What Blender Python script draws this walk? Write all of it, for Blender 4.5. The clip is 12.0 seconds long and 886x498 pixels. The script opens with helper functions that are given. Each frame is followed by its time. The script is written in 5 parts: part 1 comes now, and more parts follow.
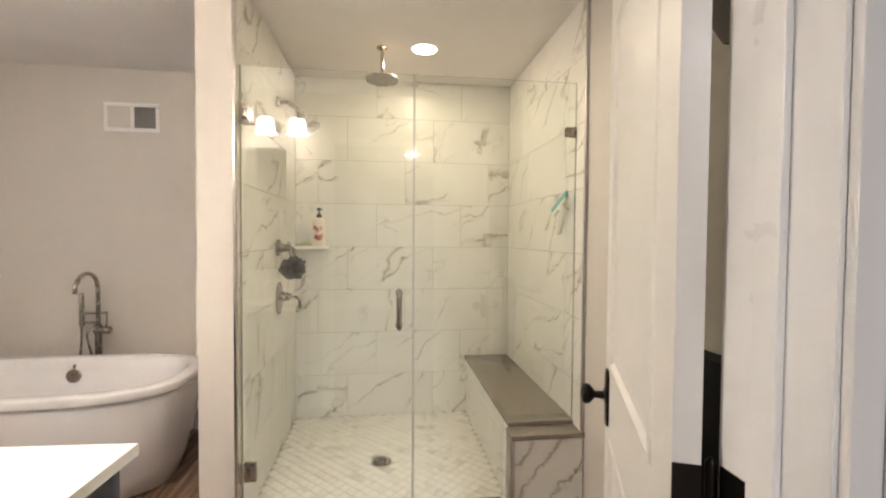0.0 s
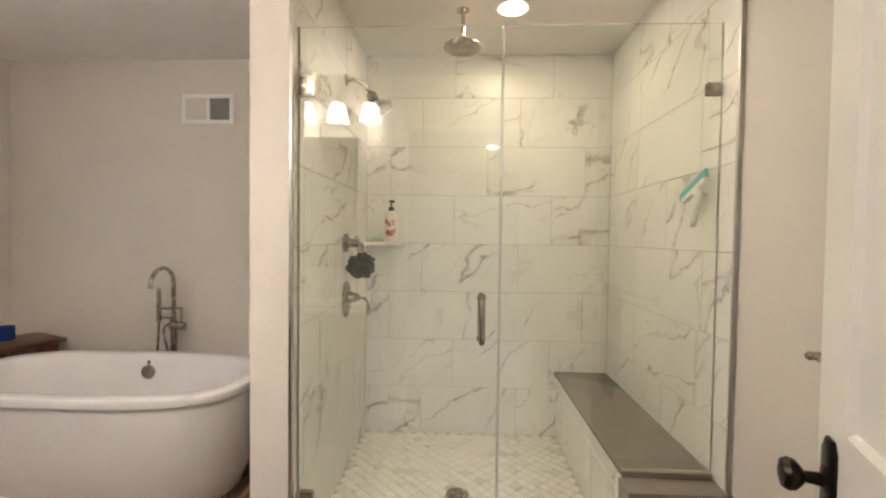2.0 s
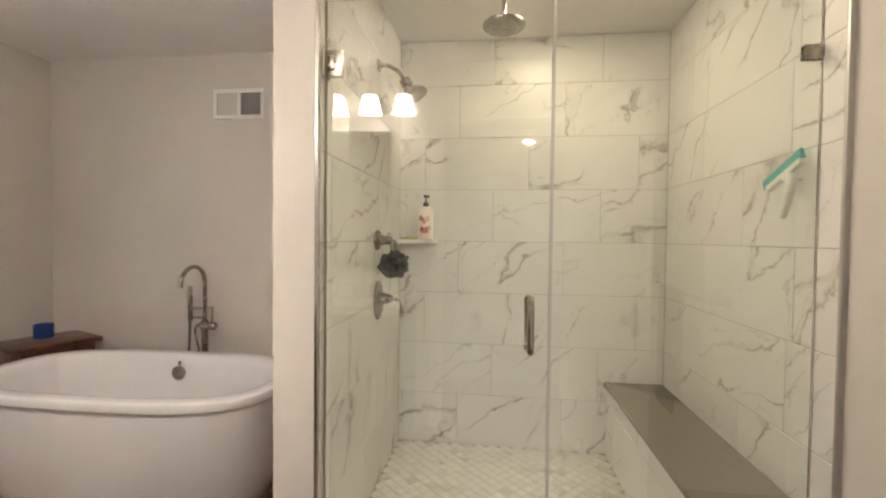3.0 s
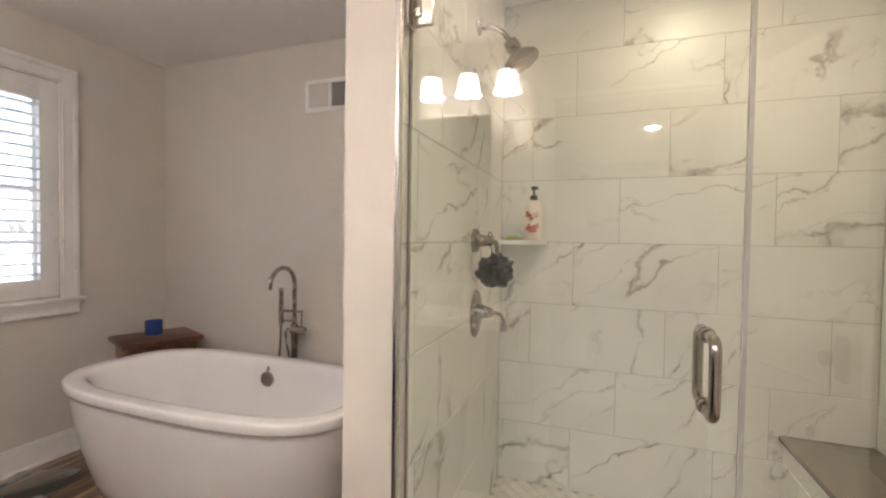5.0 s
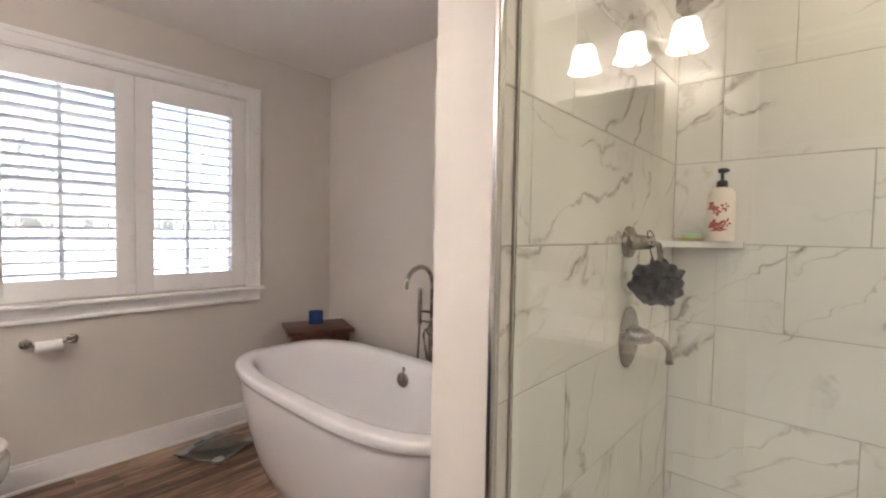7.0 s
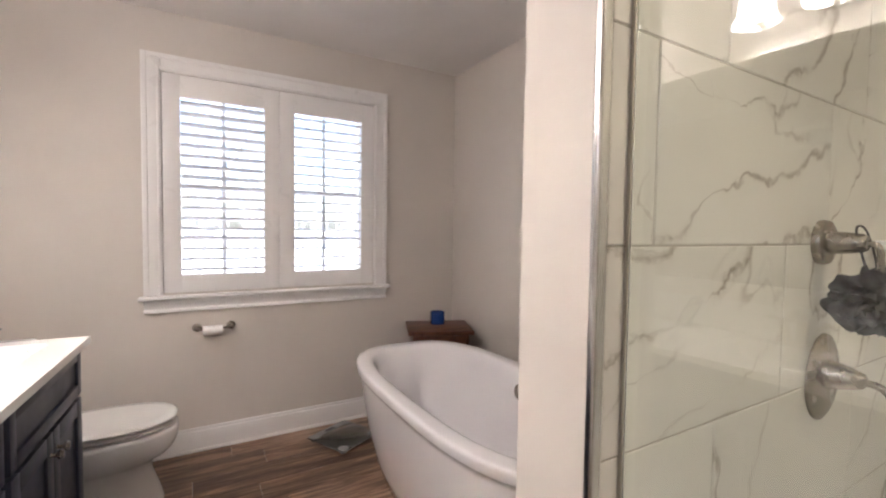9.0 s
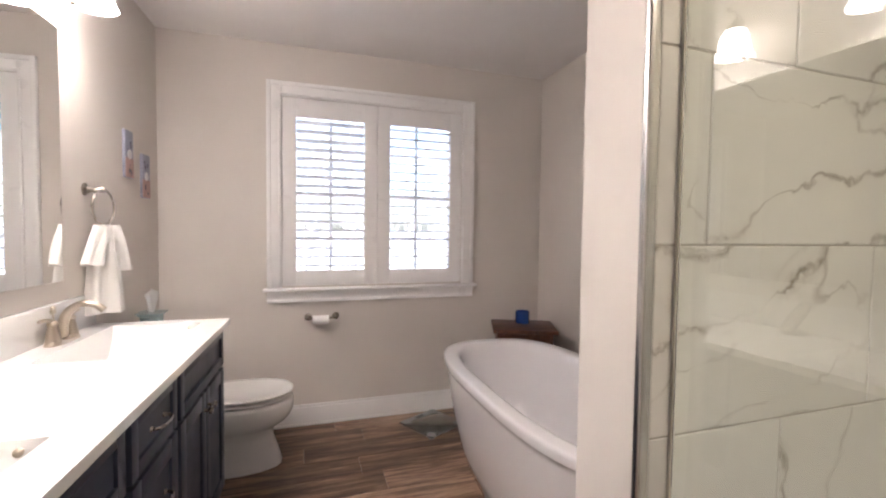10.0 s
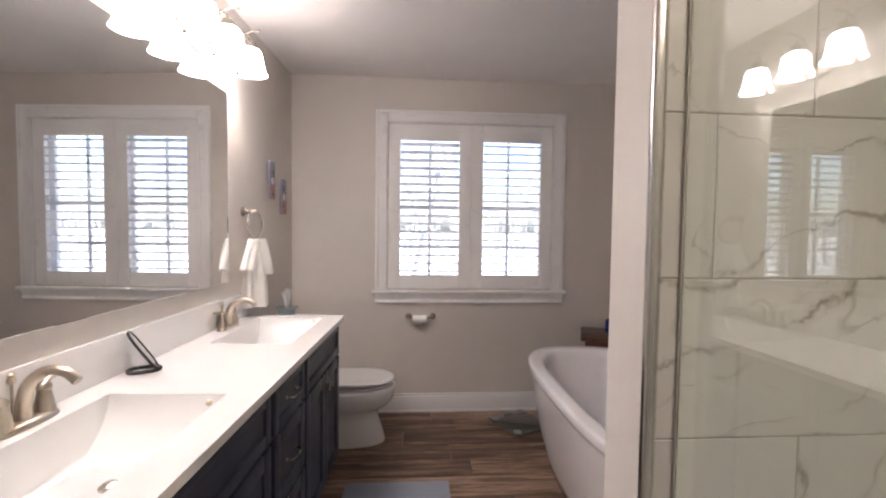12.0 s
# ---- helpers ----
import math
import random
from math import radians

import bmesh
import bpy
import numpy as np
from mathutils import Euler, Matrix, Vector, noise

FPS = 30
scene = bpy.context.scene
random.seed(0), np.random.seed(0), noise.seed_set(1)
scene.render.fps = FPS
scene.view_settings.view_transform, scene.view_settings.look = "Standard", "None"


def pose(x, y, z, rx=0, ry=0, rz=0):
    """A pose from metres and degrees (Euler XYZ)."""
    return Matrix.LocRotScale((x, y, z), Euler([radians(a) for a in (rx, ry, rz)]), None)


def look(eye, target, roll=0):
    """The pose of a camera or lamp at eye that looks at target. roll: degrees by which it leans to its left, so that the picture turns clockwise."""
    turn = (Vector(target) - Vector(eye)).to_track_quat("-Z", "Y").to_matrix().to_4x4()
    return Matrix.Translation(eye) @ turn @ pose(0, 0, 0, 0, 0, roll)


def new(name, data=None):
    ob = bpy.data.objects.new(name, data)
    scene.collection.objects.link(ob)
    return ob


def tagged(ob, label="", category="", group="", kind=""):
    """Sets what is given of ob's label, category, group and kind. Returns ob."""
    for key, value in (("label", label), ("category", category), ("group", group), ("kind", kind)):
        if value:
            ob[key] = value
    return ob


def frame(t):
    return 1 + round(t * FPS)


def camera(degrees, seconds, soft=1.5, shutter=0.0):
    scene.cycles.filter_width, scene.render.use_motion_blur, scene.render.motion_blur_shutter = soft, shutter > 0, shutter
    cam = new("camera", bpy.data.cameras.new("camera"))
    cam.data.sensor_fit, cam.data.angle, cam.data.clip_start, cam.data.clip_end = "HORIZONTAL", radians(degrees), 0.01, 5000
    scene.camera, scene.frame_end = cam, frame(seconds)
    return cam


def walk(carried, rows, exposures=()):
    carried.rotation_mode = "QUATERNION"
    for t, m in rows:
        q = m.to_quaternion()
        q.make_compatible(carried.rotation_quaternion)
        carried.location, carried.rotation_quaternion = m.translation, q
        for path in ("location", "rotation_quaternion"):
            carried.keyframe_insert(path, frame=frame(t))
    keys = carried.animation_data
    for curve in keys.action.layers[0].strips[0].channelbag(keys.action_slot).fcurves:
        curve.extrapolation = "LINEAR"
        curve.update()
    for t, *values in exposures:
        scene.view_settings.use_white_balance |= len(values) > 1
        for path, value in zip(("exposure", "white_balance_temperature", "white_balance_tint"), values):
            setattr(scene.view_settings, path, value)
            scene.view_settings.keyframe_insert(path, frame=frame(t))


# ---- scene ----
cam = camera(91.3, 12.0, soft=2.1)
PATH = [
    (0, (-0.028, -0.08, 1.348), (0.23, 1.902, 1.29), 0.4),
    (0.5, (0.001, -0.01, 1.346), (0.192, 1.98, 1.286), 0.4),
    (1, (-0.006, 0.108, 1.336), (0.104, 2.104, 1.278), 0.5),
    (1.5, (-0.024, 0.223, 1.324), (-0.021, 2.222, 1.268), 0.6),
    (2, (-0.042, 0.308, 1.312), (-0.134, 2.305, 1.257), 0.7),
    (2.5, (-0.062, 0.387, 1.304), (-0.223, 2.38, 1.248), 0.6),
    (3, (-0.078, 0.486, 1.289), (-0.323, 2.47, 1.238), 0.6),
    (5, (-0.187, 0.866, 1.286), (-0.865, 2.746, 1.233), 0.8),
    (5.5, (-0.194, 0.951, 1.311), (-1.026, 2.769, 1.249), 0.8),
    (6, (-0.161, 1.051, 1.317), (-1.206, 2.755, 1.247), 0.8),
    (6.5, (-0.154, 1.12, 1.308), (-1.374, 2.703, 1.233), 0.9),
    (7, (-0.196, 1.178, 1.295), (-1.528, 2.669, 1.218), 1.0),
    (9, (-0.257, 1.369, 1.288), (-1.987, 2.369, 1.205), 0.8),
    (9.5, (-0.221, 1.349, 1.275), (-2.048, 2.158, 1.199), 0.9),
    (10, (-0.129, 1.346, 1.287), (-2.028, 1.966, 1.206), 0.7),
    (10.5, (-0.034, 1.341, 1.291), (-1.972, 1.827, 1.213), 0.7),
    (11, (0.027, 1.321, 1.323), (-1.934, 1.701, 1.239), 0.7),
    (11.5, (0.07, 1.389, 1.354), (-1.914, 1.623, 1.263), 0.6),
    (12, (0.109, 1.404, 1.354), (-1.885, 1.547, 1.268), 0.7),
]
EXPOSURES = [(0.0, 2.91, 6400, 12), (2.5, 2.70, 6450, 12), (5.5, 2.64, 6200, 15), (9.5, 2.73, 5960, 18), (10.5, 2.70, 5930, 19), (11.3, 2.47, 5910, 20), (12.0, 2.30, 5900, 20)]
walk(cam, [(t, look(eye, target, roll)) for t, eye, target, roll in PATH], EXPOSURES)

# ---------------------------------------------------------------- light
world = bpy.data.worlds.new("sky")
scene.world = world
world.use_nodes = True
_n, _l = world.node_tree.nodes, world.node_tree.links
_sky = _n.new("ShaderNodeTexSky")
_sky.sky_type, _sky.sun_disc = "NISHITA", False
_sky.sun_elevation, _sky.sun_rotation = radians(40), radians(166)
_sky.dust_density = 3.0
_l.new(_sky.outputs[0], _n["Background"].inputs[0])
_n["Background"].inputs[1].default_value = 0.15


ZLAMP = 2.4445


def lamp(name, kind, power, colour, m, **more):
    data = bpy.data.lights.new(name, kind)
    data.energy, data.color = power, colour
    for key, value in more.items():
        if key == "size":
            data.size = value
        elif key == "disk":
            data.shape = "DISK"
        elif key == "angle":
            data.angle = value
    ob = new(name, data)
    ob.matrix_world = m
    return ob


lamp("sun", "SUN", 3.0, (1.0, 0.95, 0.88), look((1.5, -6, 5.2), (0, 0, 0)), angle=radians(0.5))
lamp("shower_downlight", "AREA", 1.10, (1.02, 0.865, 0.595), look((0.19, 2.5, ZLAMP), (0.19, 2.5, 0)), size=0.09, disk=True)
# the bedroom's ceiling light, strengthened and cooled to stand in for its daylight too
lamp("bedroom_downlight", "AREA", 6.0, (0.97, 0.96, 0.97), look((0.3, -2.0, ZLAMP), (0.3, -2.0, 0)), size=0.14, disk=True)
SHADE_GLOW = 3.7
BULB_GLOW = 22.5

# ---------------------------------------------------------------- materials
def material(name, colour, rough=0.5, metal=0.0, **more):
    m = bpy.data.materials.new(name)
    m.use_nodes = True
    b = m.node_tree.nodes["Principled BSDF"]
    b.inputs["Base Color"].default_value = (*colour, 1)
    b.inputs["Roughness"].default_value, b.inputs["Metallic"].default_value = rough, metal
    for key, value in more.items():
        b.inputs[key.replace("_", " ")].default_value = value
    return m


def nodes_of(m):
    return m.node_tree.nodes, m.node_tree.links, m.node_tree.nodes["Principled BSDF"]


def noise_tex(m, scale, detail=4.0, rough=0.55, vector=None, distort=0.0):
    n, l, _ = nodes_of(m)
    t = n.new("ShaderNodeTexNoise")
    t.inputs["Scale"].default_value, t.inputs["Detail"].default_value = scale, detail
    t.inputs["Roughness"].default_value, t.inputs["Distortion"].default_value = rough, distort
    if vector is None:
        c = n.new("ShaderNodeTexCoord")
        vector = c.outputs["Object"]
    l.new(vector, t.inputs["Vector"])
    return t.outputs["Fac"]


def ramp(m, source, stops):
    n, l, _ = nodes_of(m)
    r = n.new("ShaderNodeValToRGB")
    while len(r.color_ramp.elements) < len(stops):
        r.color_ramp.elements.new(0.5)
    for e, (p, c) in zip(r.color_ramp.elements, stops):
        e.position, e.color = p, (*(c if isinstance(c, tuple) else (c, c, c)), 1)
    l.new(source, r.inputs[0])
    return r.outputs[0]


def mathn(m, op, a, b=0.0, c=0.0):
    n, l, _ = nodes_of(m)
    k = n.new("ShaderNodeMath")
    k.operation = op
    for i, v in enumerate((a, b, c)):
        if isinstance(v, (int, float)):
            k.inputs[i].default_value = v
        else:
            l.new(v, k.inputs[i])
    return k.outputs[0]


def mix(m, fac, a, b):
    n, l, _ = nodes_of(m)
    k = n.new("ShaderNodeMix")
    k.data_type = "RGBA"
    for i, v in ((0, fac), (6, a), (7, b)):
        if isinstance(v, (int, float)):
            k.inputs[i].default_value = v
        elif isinstance(v, tuple):
            k.inputs[i].default_value = (*v, 1)
        else:
            l.new(v, k.inputs[i])
    return k.outputs[2]


def bump(m, height, strength, distance):
    n, l, b = nodes_of(m)
    k = n.new("ShaderNodeBump")
    k.inputs["Strength"].default_value, k.inputs["Distance"].default_value = strength, distance
    l.new(height, k.inputs["Height"])
    l.new(k.outputs[0], b.inputs["Normal"])


def to(m, socket, name):
    n, l, b = nodes_of(m)
    l.new(socket, b.inputs[name])


def painted(name, colour, rough, relief=0.15, mottled=0.05, grain=220.0):
    """Rolled or sprayed paint: orange-peel relief and slight mottling."""
    m = material(name, colour, rough)
    dark = tuple(c * (1 - mottled) for c in colour)
    light = tuple(min(1, c * (1 + mottled)) for c in colour)
    to(m, ramp(m, noise_tex(m, 2.3, 5), [(0.3, dark), (0.7, light)]), "Base Color")
    to(m, ramp(m, noise_tex(m, 9, 3), [(0.3, rough - 0.06), (0.7, rough + 0.06)]), "Roughness")
    bump(m, noise_tex(m, grain, 3), relief, 0.0012)
    return m


def metal(name, colour, rough):
    m = material(name, colour, rough, 1.0)
    to(m, ramp(m, noise_tex(m, 40, 2), [(0.3, rough * 0.97), (0.7, rough * 1.03)]), "Roughness")
    return m


WALL = painted("wall_paint", (0.655, 0.605, 0.552), 0.62, 0.22, 0.025)
CEIL = painted("ceiling_paint", (0.81, 0.775, 0.745), 0.8, 0.25, 0.03, 160)
TRIM = painted("trim_paint", (0.85, 0.835, 0.82), 0.32, 0.06, 0.02, 90)
DOORP = painted("door_paint", (0.80, 0.77, 0.735), 0.35, 0.08, 0.02, 120)
NICKEL = metal("brushed_nickel", (0.39, 0.352, 0.305), 0.27)
POLISHED = material("polished_nickel", (0.50, 0.455, 0.40), 0.14, 1.0)
CHAMPAGNE = metal("champagne_nickel", (0.53, 0.47, 0.385), 0.33)
CHROME = metal("chrome", (0.74, 0.73, 0.72), 0.16)
HINGEM = metal("satin_nickel_plate", (0.60, 0.56, 0.50), 0.3)
EDGING = metal("polished_edging", (0.66, 0.64, 0.62), 0.24)
SATIN = metal("satin_aluminium", (0.58, 0.555, 0.53), 0.5)
BRONZE = metal("oil_rubbed_bronze", (0.028, 0.023, 0.02), 0.35)
PORCELAIN = material("porcelain", (0.83, 0.82, 0.80), 0.13, Coat_Weight=0.5, Coat_Roughness=0.05)
to(PORCELAIN, ramp(PORCELAIN, noise_tex(PORCELAIN, 5, 3), [(0.3, 0.10), (0.7, 0.18)]), "Roughness")
ACRYLIC = material("white_acrylic", (0.83, 0.81, 0.82), 0.14, Coat_Weight=0.5, Coat_Roughness=0.04)
to(ACRYLIC, ramp(ACRYLIC, noise_tex(ACRYLIC, 4, 3), [(0.3, 0.06), (0.7, 0.11)]), "Roughness")
CULTURED = material("cultured_marble_white", (0.86, 0.85, 0.84), 0.16, Coat_Weight=0.4, Coat_Roughness=0.08)
to(CULTURED, ramp(CULTURED, noise_tex(CULTURED, 6, 4), [(0.3, 0.13), (0.7, 0.22)]), "Roughness")
NAVY = painted("navy_cabinet_paint", (0.035, 0.042, 0.07), 0.36, 0.05, 0.08, 80)
QUARTZ = material("taupe_quartz", (0.25, 0.215, 0.175), 0.17)
to(QUARTZ, ramp(QUARTZ, noise_tex(QUARTZ, 420, 2), [(0.3, (0.20, 0.17, 0.138)), (0.7, (0.285, 0.245, 0.20))]), "Base Color")
GROUT = painted("grout", (0.50, 0.465, 0.41), 0.85, 0.3, 0.08, 300)
WOOD = material("stained_walnut", (0.12, 0.045, 0.022), 0.4)
BLACK = material("black_plastic", (0.015, 0.015, 0.016), 0.35)
SILVER = material("mirror_silver", (0.92, 0.93, 0.92), 0.01, 1.0)
GLASS = material("clear_glass", (0.965, 1.0, 0.965), 0.0, IOR=1.62, Transmission_Weight=1.0)


def stripy(m, axis_scale, dark, mid, light):
    """Wood grain: noise stretched along one axis."""
    n, l, b = nodes_of(m)
    c = n.new("ShaderNodeTexCoord")
    info = n.new("ShaderNodeObjectInfo")
    add = n.new("ShaderNodeVectorMath")
    add.operation = "MULTIPLY_ADD"
    comb = n.new("ShaderNodeCombineXYZ")
    for i in range(3):
        l.new(mathn(m, "MULTIPLY", info.outputs["Random"], (37.0, 91.0, 53.0)[i]), comb.inputs[i])
    add.inputs[1].default_value = axis_scale
    l.new(c.outputs["Object"], add.inputs[0])
    l.new(comb.outputs[0], add.inputs[2])
    f = noise_tex(m, 1.0, 7, 0.62, add.outputs[0], 0.6)
    g = noise_tex(m, 5.0, 4, 0.6, add.outputs[0], 0.3)
    s = mathn(m, "ADD", mathn(m, "MULTIPLY", f, 0.7), mathn(m, "MULTIPLY", g, 0.3))
    s = mathn(m, "ADD", s, mathn(m, "MULTIPLY", mathn(m, "SUBTRACT", info.outputs["Random"], 0.5), 0.14))
    to(m, ramp(m, s, [(0.37, dark), (0.5, mid), (0.64, light)]), "Base Color")
    bump(m, s, 0.25, 0.0015)
    return m


PLANK = stripy(material("wood_look_plank", (0.16, 0.1, 0.06), 0.42), (26, 8, 2.2), (0.058, 0.031, 0.018), (0.185, 0.112, 0.070), (0.42, 0.285, 0.195))
stripy(WOOD, (30, 4, 9), (0.055, 0.018, 0.009), (0.13, 0.048, 0.022), (0.21, 0.09, 0.045))


def marble(name, base, vein, scale, rough, strength=1.0, per_island=False, odd=0.0):
    """Polished calacatta: a few long broken grey veins and hairlines over a warm white, turned and shifted from piece to piece."""
    m = material(name, base, rough)
    n, l, b = nodes_of(m)
    c = n.new("ShaderNodeTexCoord")
    if per_island:
        rnd = n.new("ShaderNodeNewGeometry").outputs["Random Per Island"]
    else:
        rnd = n.new("ShaderNodeObjectInfo").outputs["Random"]
    comb = n.new("ShaderNodeCombineXYZ")
    for i in range(3):
        l.new(mathn(m, "MULTIPLY", rnd, (67.0, 79.0, 43.0)[i]), comb.inputs[i])
    turn = n.new("ShaderNodeVectorRotate")
    turn.rotation_type = "Y_AXIS"
    l.new(c.outputs["Object"], turn.inputs["Vector"])
    l.new(mathn(m, "ADD", 0.1, mathn(m, "MULTIPLY", mathn(m, "FRACT", mathn(m, "MULTIPLY", rnd, 7.31)), 0.95)), turn.inputs["Angle"])
    add = n.new("ShaderNodeVectorMath")
    add.operation = "ADD"
    l.new(turn.outputs[0], add.inputs[0])
    l.new(comb.outputs[0], add.inputs[1])
    # jagged wander of the veins at two sizes
    wander = []
    for size, reach in ((3.2, 0.22), (13.0, 0.07), (42.0, 0.022)):
        w = n.new("ShaderNodeTexNoise")
        w.inputs["Scale"].default_value, w.inputs["Detail"].default_value = size * scale, 5.0
        l.new(add.outputs[0], w.inputs["Vector"])
        k = n.new("ShaderNodeVectorMath")
        k.operation = "MULTIPLY_ADD"
        k.inputs[1].default_value = (reach / scale,) * 3
        l.new(w.outputs["Color"], k.inputs[0])
        l.new(wander[-1] if wander else add.outputs[0], k.inputs[2])
        wander.append(k.outputs[0])
    long = n.new("ShaderNodeMapping")
    long.inputs["Scale"].default_value = (0.5, 1.0, 1.75)
    l.new(wander[-1], long.inputs["Vector"])
    v = long.outputs[0]
    where = noise_tex(m, 2.1 * scale, 2, 0.5, add.outputs[0])
    big = noise_tex(m, 2.0 * scale, 1.0, 0.35, v)
    ridge = mathn(m, "ABSOLUTE", mathn(m, "SUBTRACT", big, 0.5))
    width = mathn(m, "MINIMUM", mathn(m, "MAXIMUM", mathn(m, "MULTIPLY", mathn(m, "SUBTRACT", where, 0.43), 0.12), 0.004), 0.0135)
    line = mathn(m, "MAXIMUM", mathn(m, "SUBTRACT", 1.0, mathn(m, "DIVIDE", ridge, width)), 0.0)
    halo = mathn(m, "MAXIMUM", mathn(m, "SUBTRACT", 1.0, mathn(m, "DIVIDE", ridge, mathn(m, "MULTIPLY", width, 2.6))), 0.0)
    patchy = ramp(m, noise_tex(m, 8.0 * scale, 6, 0.7, add.outputs[0]), [(0.38, 0.08), (0.56, 1.0)])
    keep = ramp(m, where, [(0.40, 0.0), (0.49, 1.0)])
    line = mathn(m, "ADD", mathn(m, "MULTIPLY", mathn(m, "POWER", line, 0.75), mathn(m, "MULTIPLY", patchy, 0.72)), mathn(m, "MULTIPLY", halo, 0.15))
    line = mathn(m, "MULTIPLY", line, keep)
    thin = mathn(m, "ABSOLUTE", mathn(m, "SUBTRACT", noise_tex(m, 2.7 * scale, 1.5, 0.4, v), 0.53))
    thin = mathn(m, "MULTIPLY", ramp(m, thin, [(0.0, 1.0), (0.010, 0.0)]), ramp(m, where, [(0.42, 0.0), (0.56, 0.75)]))
    thin = mathn(m, "MULTIPLY", thin, patchy)
    amount = mathn(m, "MINIMUM", mathn(m, "MULTIPLY", mathn(m, "ADD", line, mathn(m, "MULTIPLY", thin, 0.7)), strength), 1.0)
    if odd:
        amount = mathn(m, "MAXIMUM", amount, ramp(m, rnd, [(0.80, 0.0), (0.84, odd * 0.6), (0.92, odd * 0.4), (1.0, odd * 1.6)]))
    cloud = ramp(m, noise_tex(m, 3.0 * scale, 3, 0.5, add.outputs[0]), [(0.35, tuple(x * 0.94 for x in base)), (0.65, base)])
    to(m, mix(m, amount, cloud, vein), "Base Color")
    return m


TILE = marble("calacatta_porcelain", (0.81, 0.785, 0.735), (0.29, 0.248, 0.190), 1.0, 0.34)
nodes_of(TILE)[2].inputs["Specular IOR Level"].default_value = 0.45
MOSAIC = marble("marble_mosaic", (0.83, 0.80, 0.74), (0.36, 0.33, 0.28), 1.6, 0.3, 0.8, odd=0.30)
MOSAIC_REST = marble("marble_mosaic_rest", (0.83, 0.80, 0.74), (0.36, 0.33, 0.28), 1.6, 0.3, 0.8, True, 0.30)

# ---------------------------------------------------------------- mesh helpers
ORIGIN = {}


def mesh(bm, name, mats, smooth=None):
    """A mesh from a bmesh, shaded smooth below an angle."""
    bmesh.ops.recalc_face_normals(bm, faces=bm.faces[:])
    if smooth:
        for f in bm.faces:
            f.smooth = True
        for e in bm.edges:
            if len(e.link_faces) == 2 and e.calc_face_angle(0) > radians(smooth):
                e.smooth = False
    me = bpy.data.meshes.new(name)
    bm.to_mesh(me)
    bm.free()
    for m in (mats if isinstance(mats, (list, tuple)) else (mats,)):
        me.materials.append(m)
    return me


def thing(name, at, label, category, group="", kind=""):
    """An Empty at the thing's base, which parents its parts."""
    ob = new(name)
    ob.empty_display_size = 0.05
    ob.location = at
    ORIGIN[ob.name] = Vector(at)
    return tagged(ob, label, category, group, kind)


def part(name, bm, mat, parent, label="", smooth=40):
    """A mesh, built in world coordinates, as a part of a thing or of a part."""
    o = ORIGIN[parent.name]
    bmesh.ops.translate(bm, verts=bm.verts[:], vec=-o)
    ob = new(name, mesh(bm, name, mat, smooth))
    ob.parent = parent
    ORIGIN[ob.name] = o
    return tagged(ob, label)


def single(name, bm, mat, label, category="", kind="", group="", smooth=40):
    """A thing of one mesh, with its origin at its base."""
    cs = [v.co for v in bm.verts]
    lo = Vector([min(c[i] for c in cs) for i in range(3)])
    hi = Vector([max(c[i] for c in cs) for i in range(3)])
    o = Vector(((lo.x + hi.x) / 2, (lo.y + hi.y) / 2, lo.z))
    bmesh.ops.translate(bm, verts=bm.verts[:], vec=-o)
    ob = new(name, mesh(bm, name, mat, smooth))
    ob.location = o
    ORIGIN[ob.name] = o
    return tagged(ob, label, category, group, kind)


def box(bm, x0, x1, y0, y1, z0, z1, bevel=0.0, seg=2):
    b = bmesh.new()
    bmesh.ops.create_cube(b, size=1)
    for v in b.verts:
        v.co = Vector((x0 + (v.co.x + 0.5) * (x1 - x0), y0 + (v.co.y + 0.5) * (y1 - y0), z0 + (v.co.z + 0.5) * (z1 - z0)))
    if bevel:
        bmesh.ops.bevel(b, geom=b.edges[:], offset=bevel, segments=seg, affect="EDGES", profile=0.5)
    join(bm, b)
    return bm


def join(bm, b, m=None):
    """Adds the bmesh b, moved by m, to bm."""
    vs = {}
    for v in b.verts:
        vs[v] = bm.verts.new(m @ v.co if m else v.co)
    for f in b.faces:
        try:
            bm.faces.new([vs[v] for v in f.verts])
        except ValueError:
            pass
    b.free()
    return bm


def cuboid(*a, **k):
    return box(bmesh.new(), *a, **k)


def loft(bm, rings, cap0=True, cap1=True, closed=True):
    rows = [[bm.verts.new(p) for p in r] for r in rings]
    n = len(rows[0])
    for a, b in zip(rows, rows[1:]):
        for i in range(n if closed else n - 1):
            j = (i + 1) % n
            bm.faces.new((a[i], a[j], b[j], b[i]))
    if cap0:
        bm.faces.new(rows[0][::-1])
    if cap1:
        bm.faces.new(rows[-1])
    return bm


def oval(cx, cy, z, a, b, power=2.0, n=48, front=None):
    """A superellipse ring."""
    out = []
    for i in range(n):
        t = 2 * math.pi * i / n
        c, s = math.cos(t), math.sin(t)
        out.append(Vector((cx + a * math.copysign(abs(c) ** (2 / power), c), cy + b * math.copysign(abs(s) ** (2 / power), s), z)))
    return out


def lathe(bm, profile, m=None, n=24, caps=True):
    """Turns (radius, height) pairs about z, moved by m."""
    rings = []
    for r, h in profile:
        rings.append([(m or Matrix()) @ Vector((max(r, 1e-4) * math.cos(2 * math.pi * i / n), max(r, 1e-4) * math.sin(2 * math.pi * i / n), h)) for i in range(n)])
    return loft(bm, rings, caps, caps)


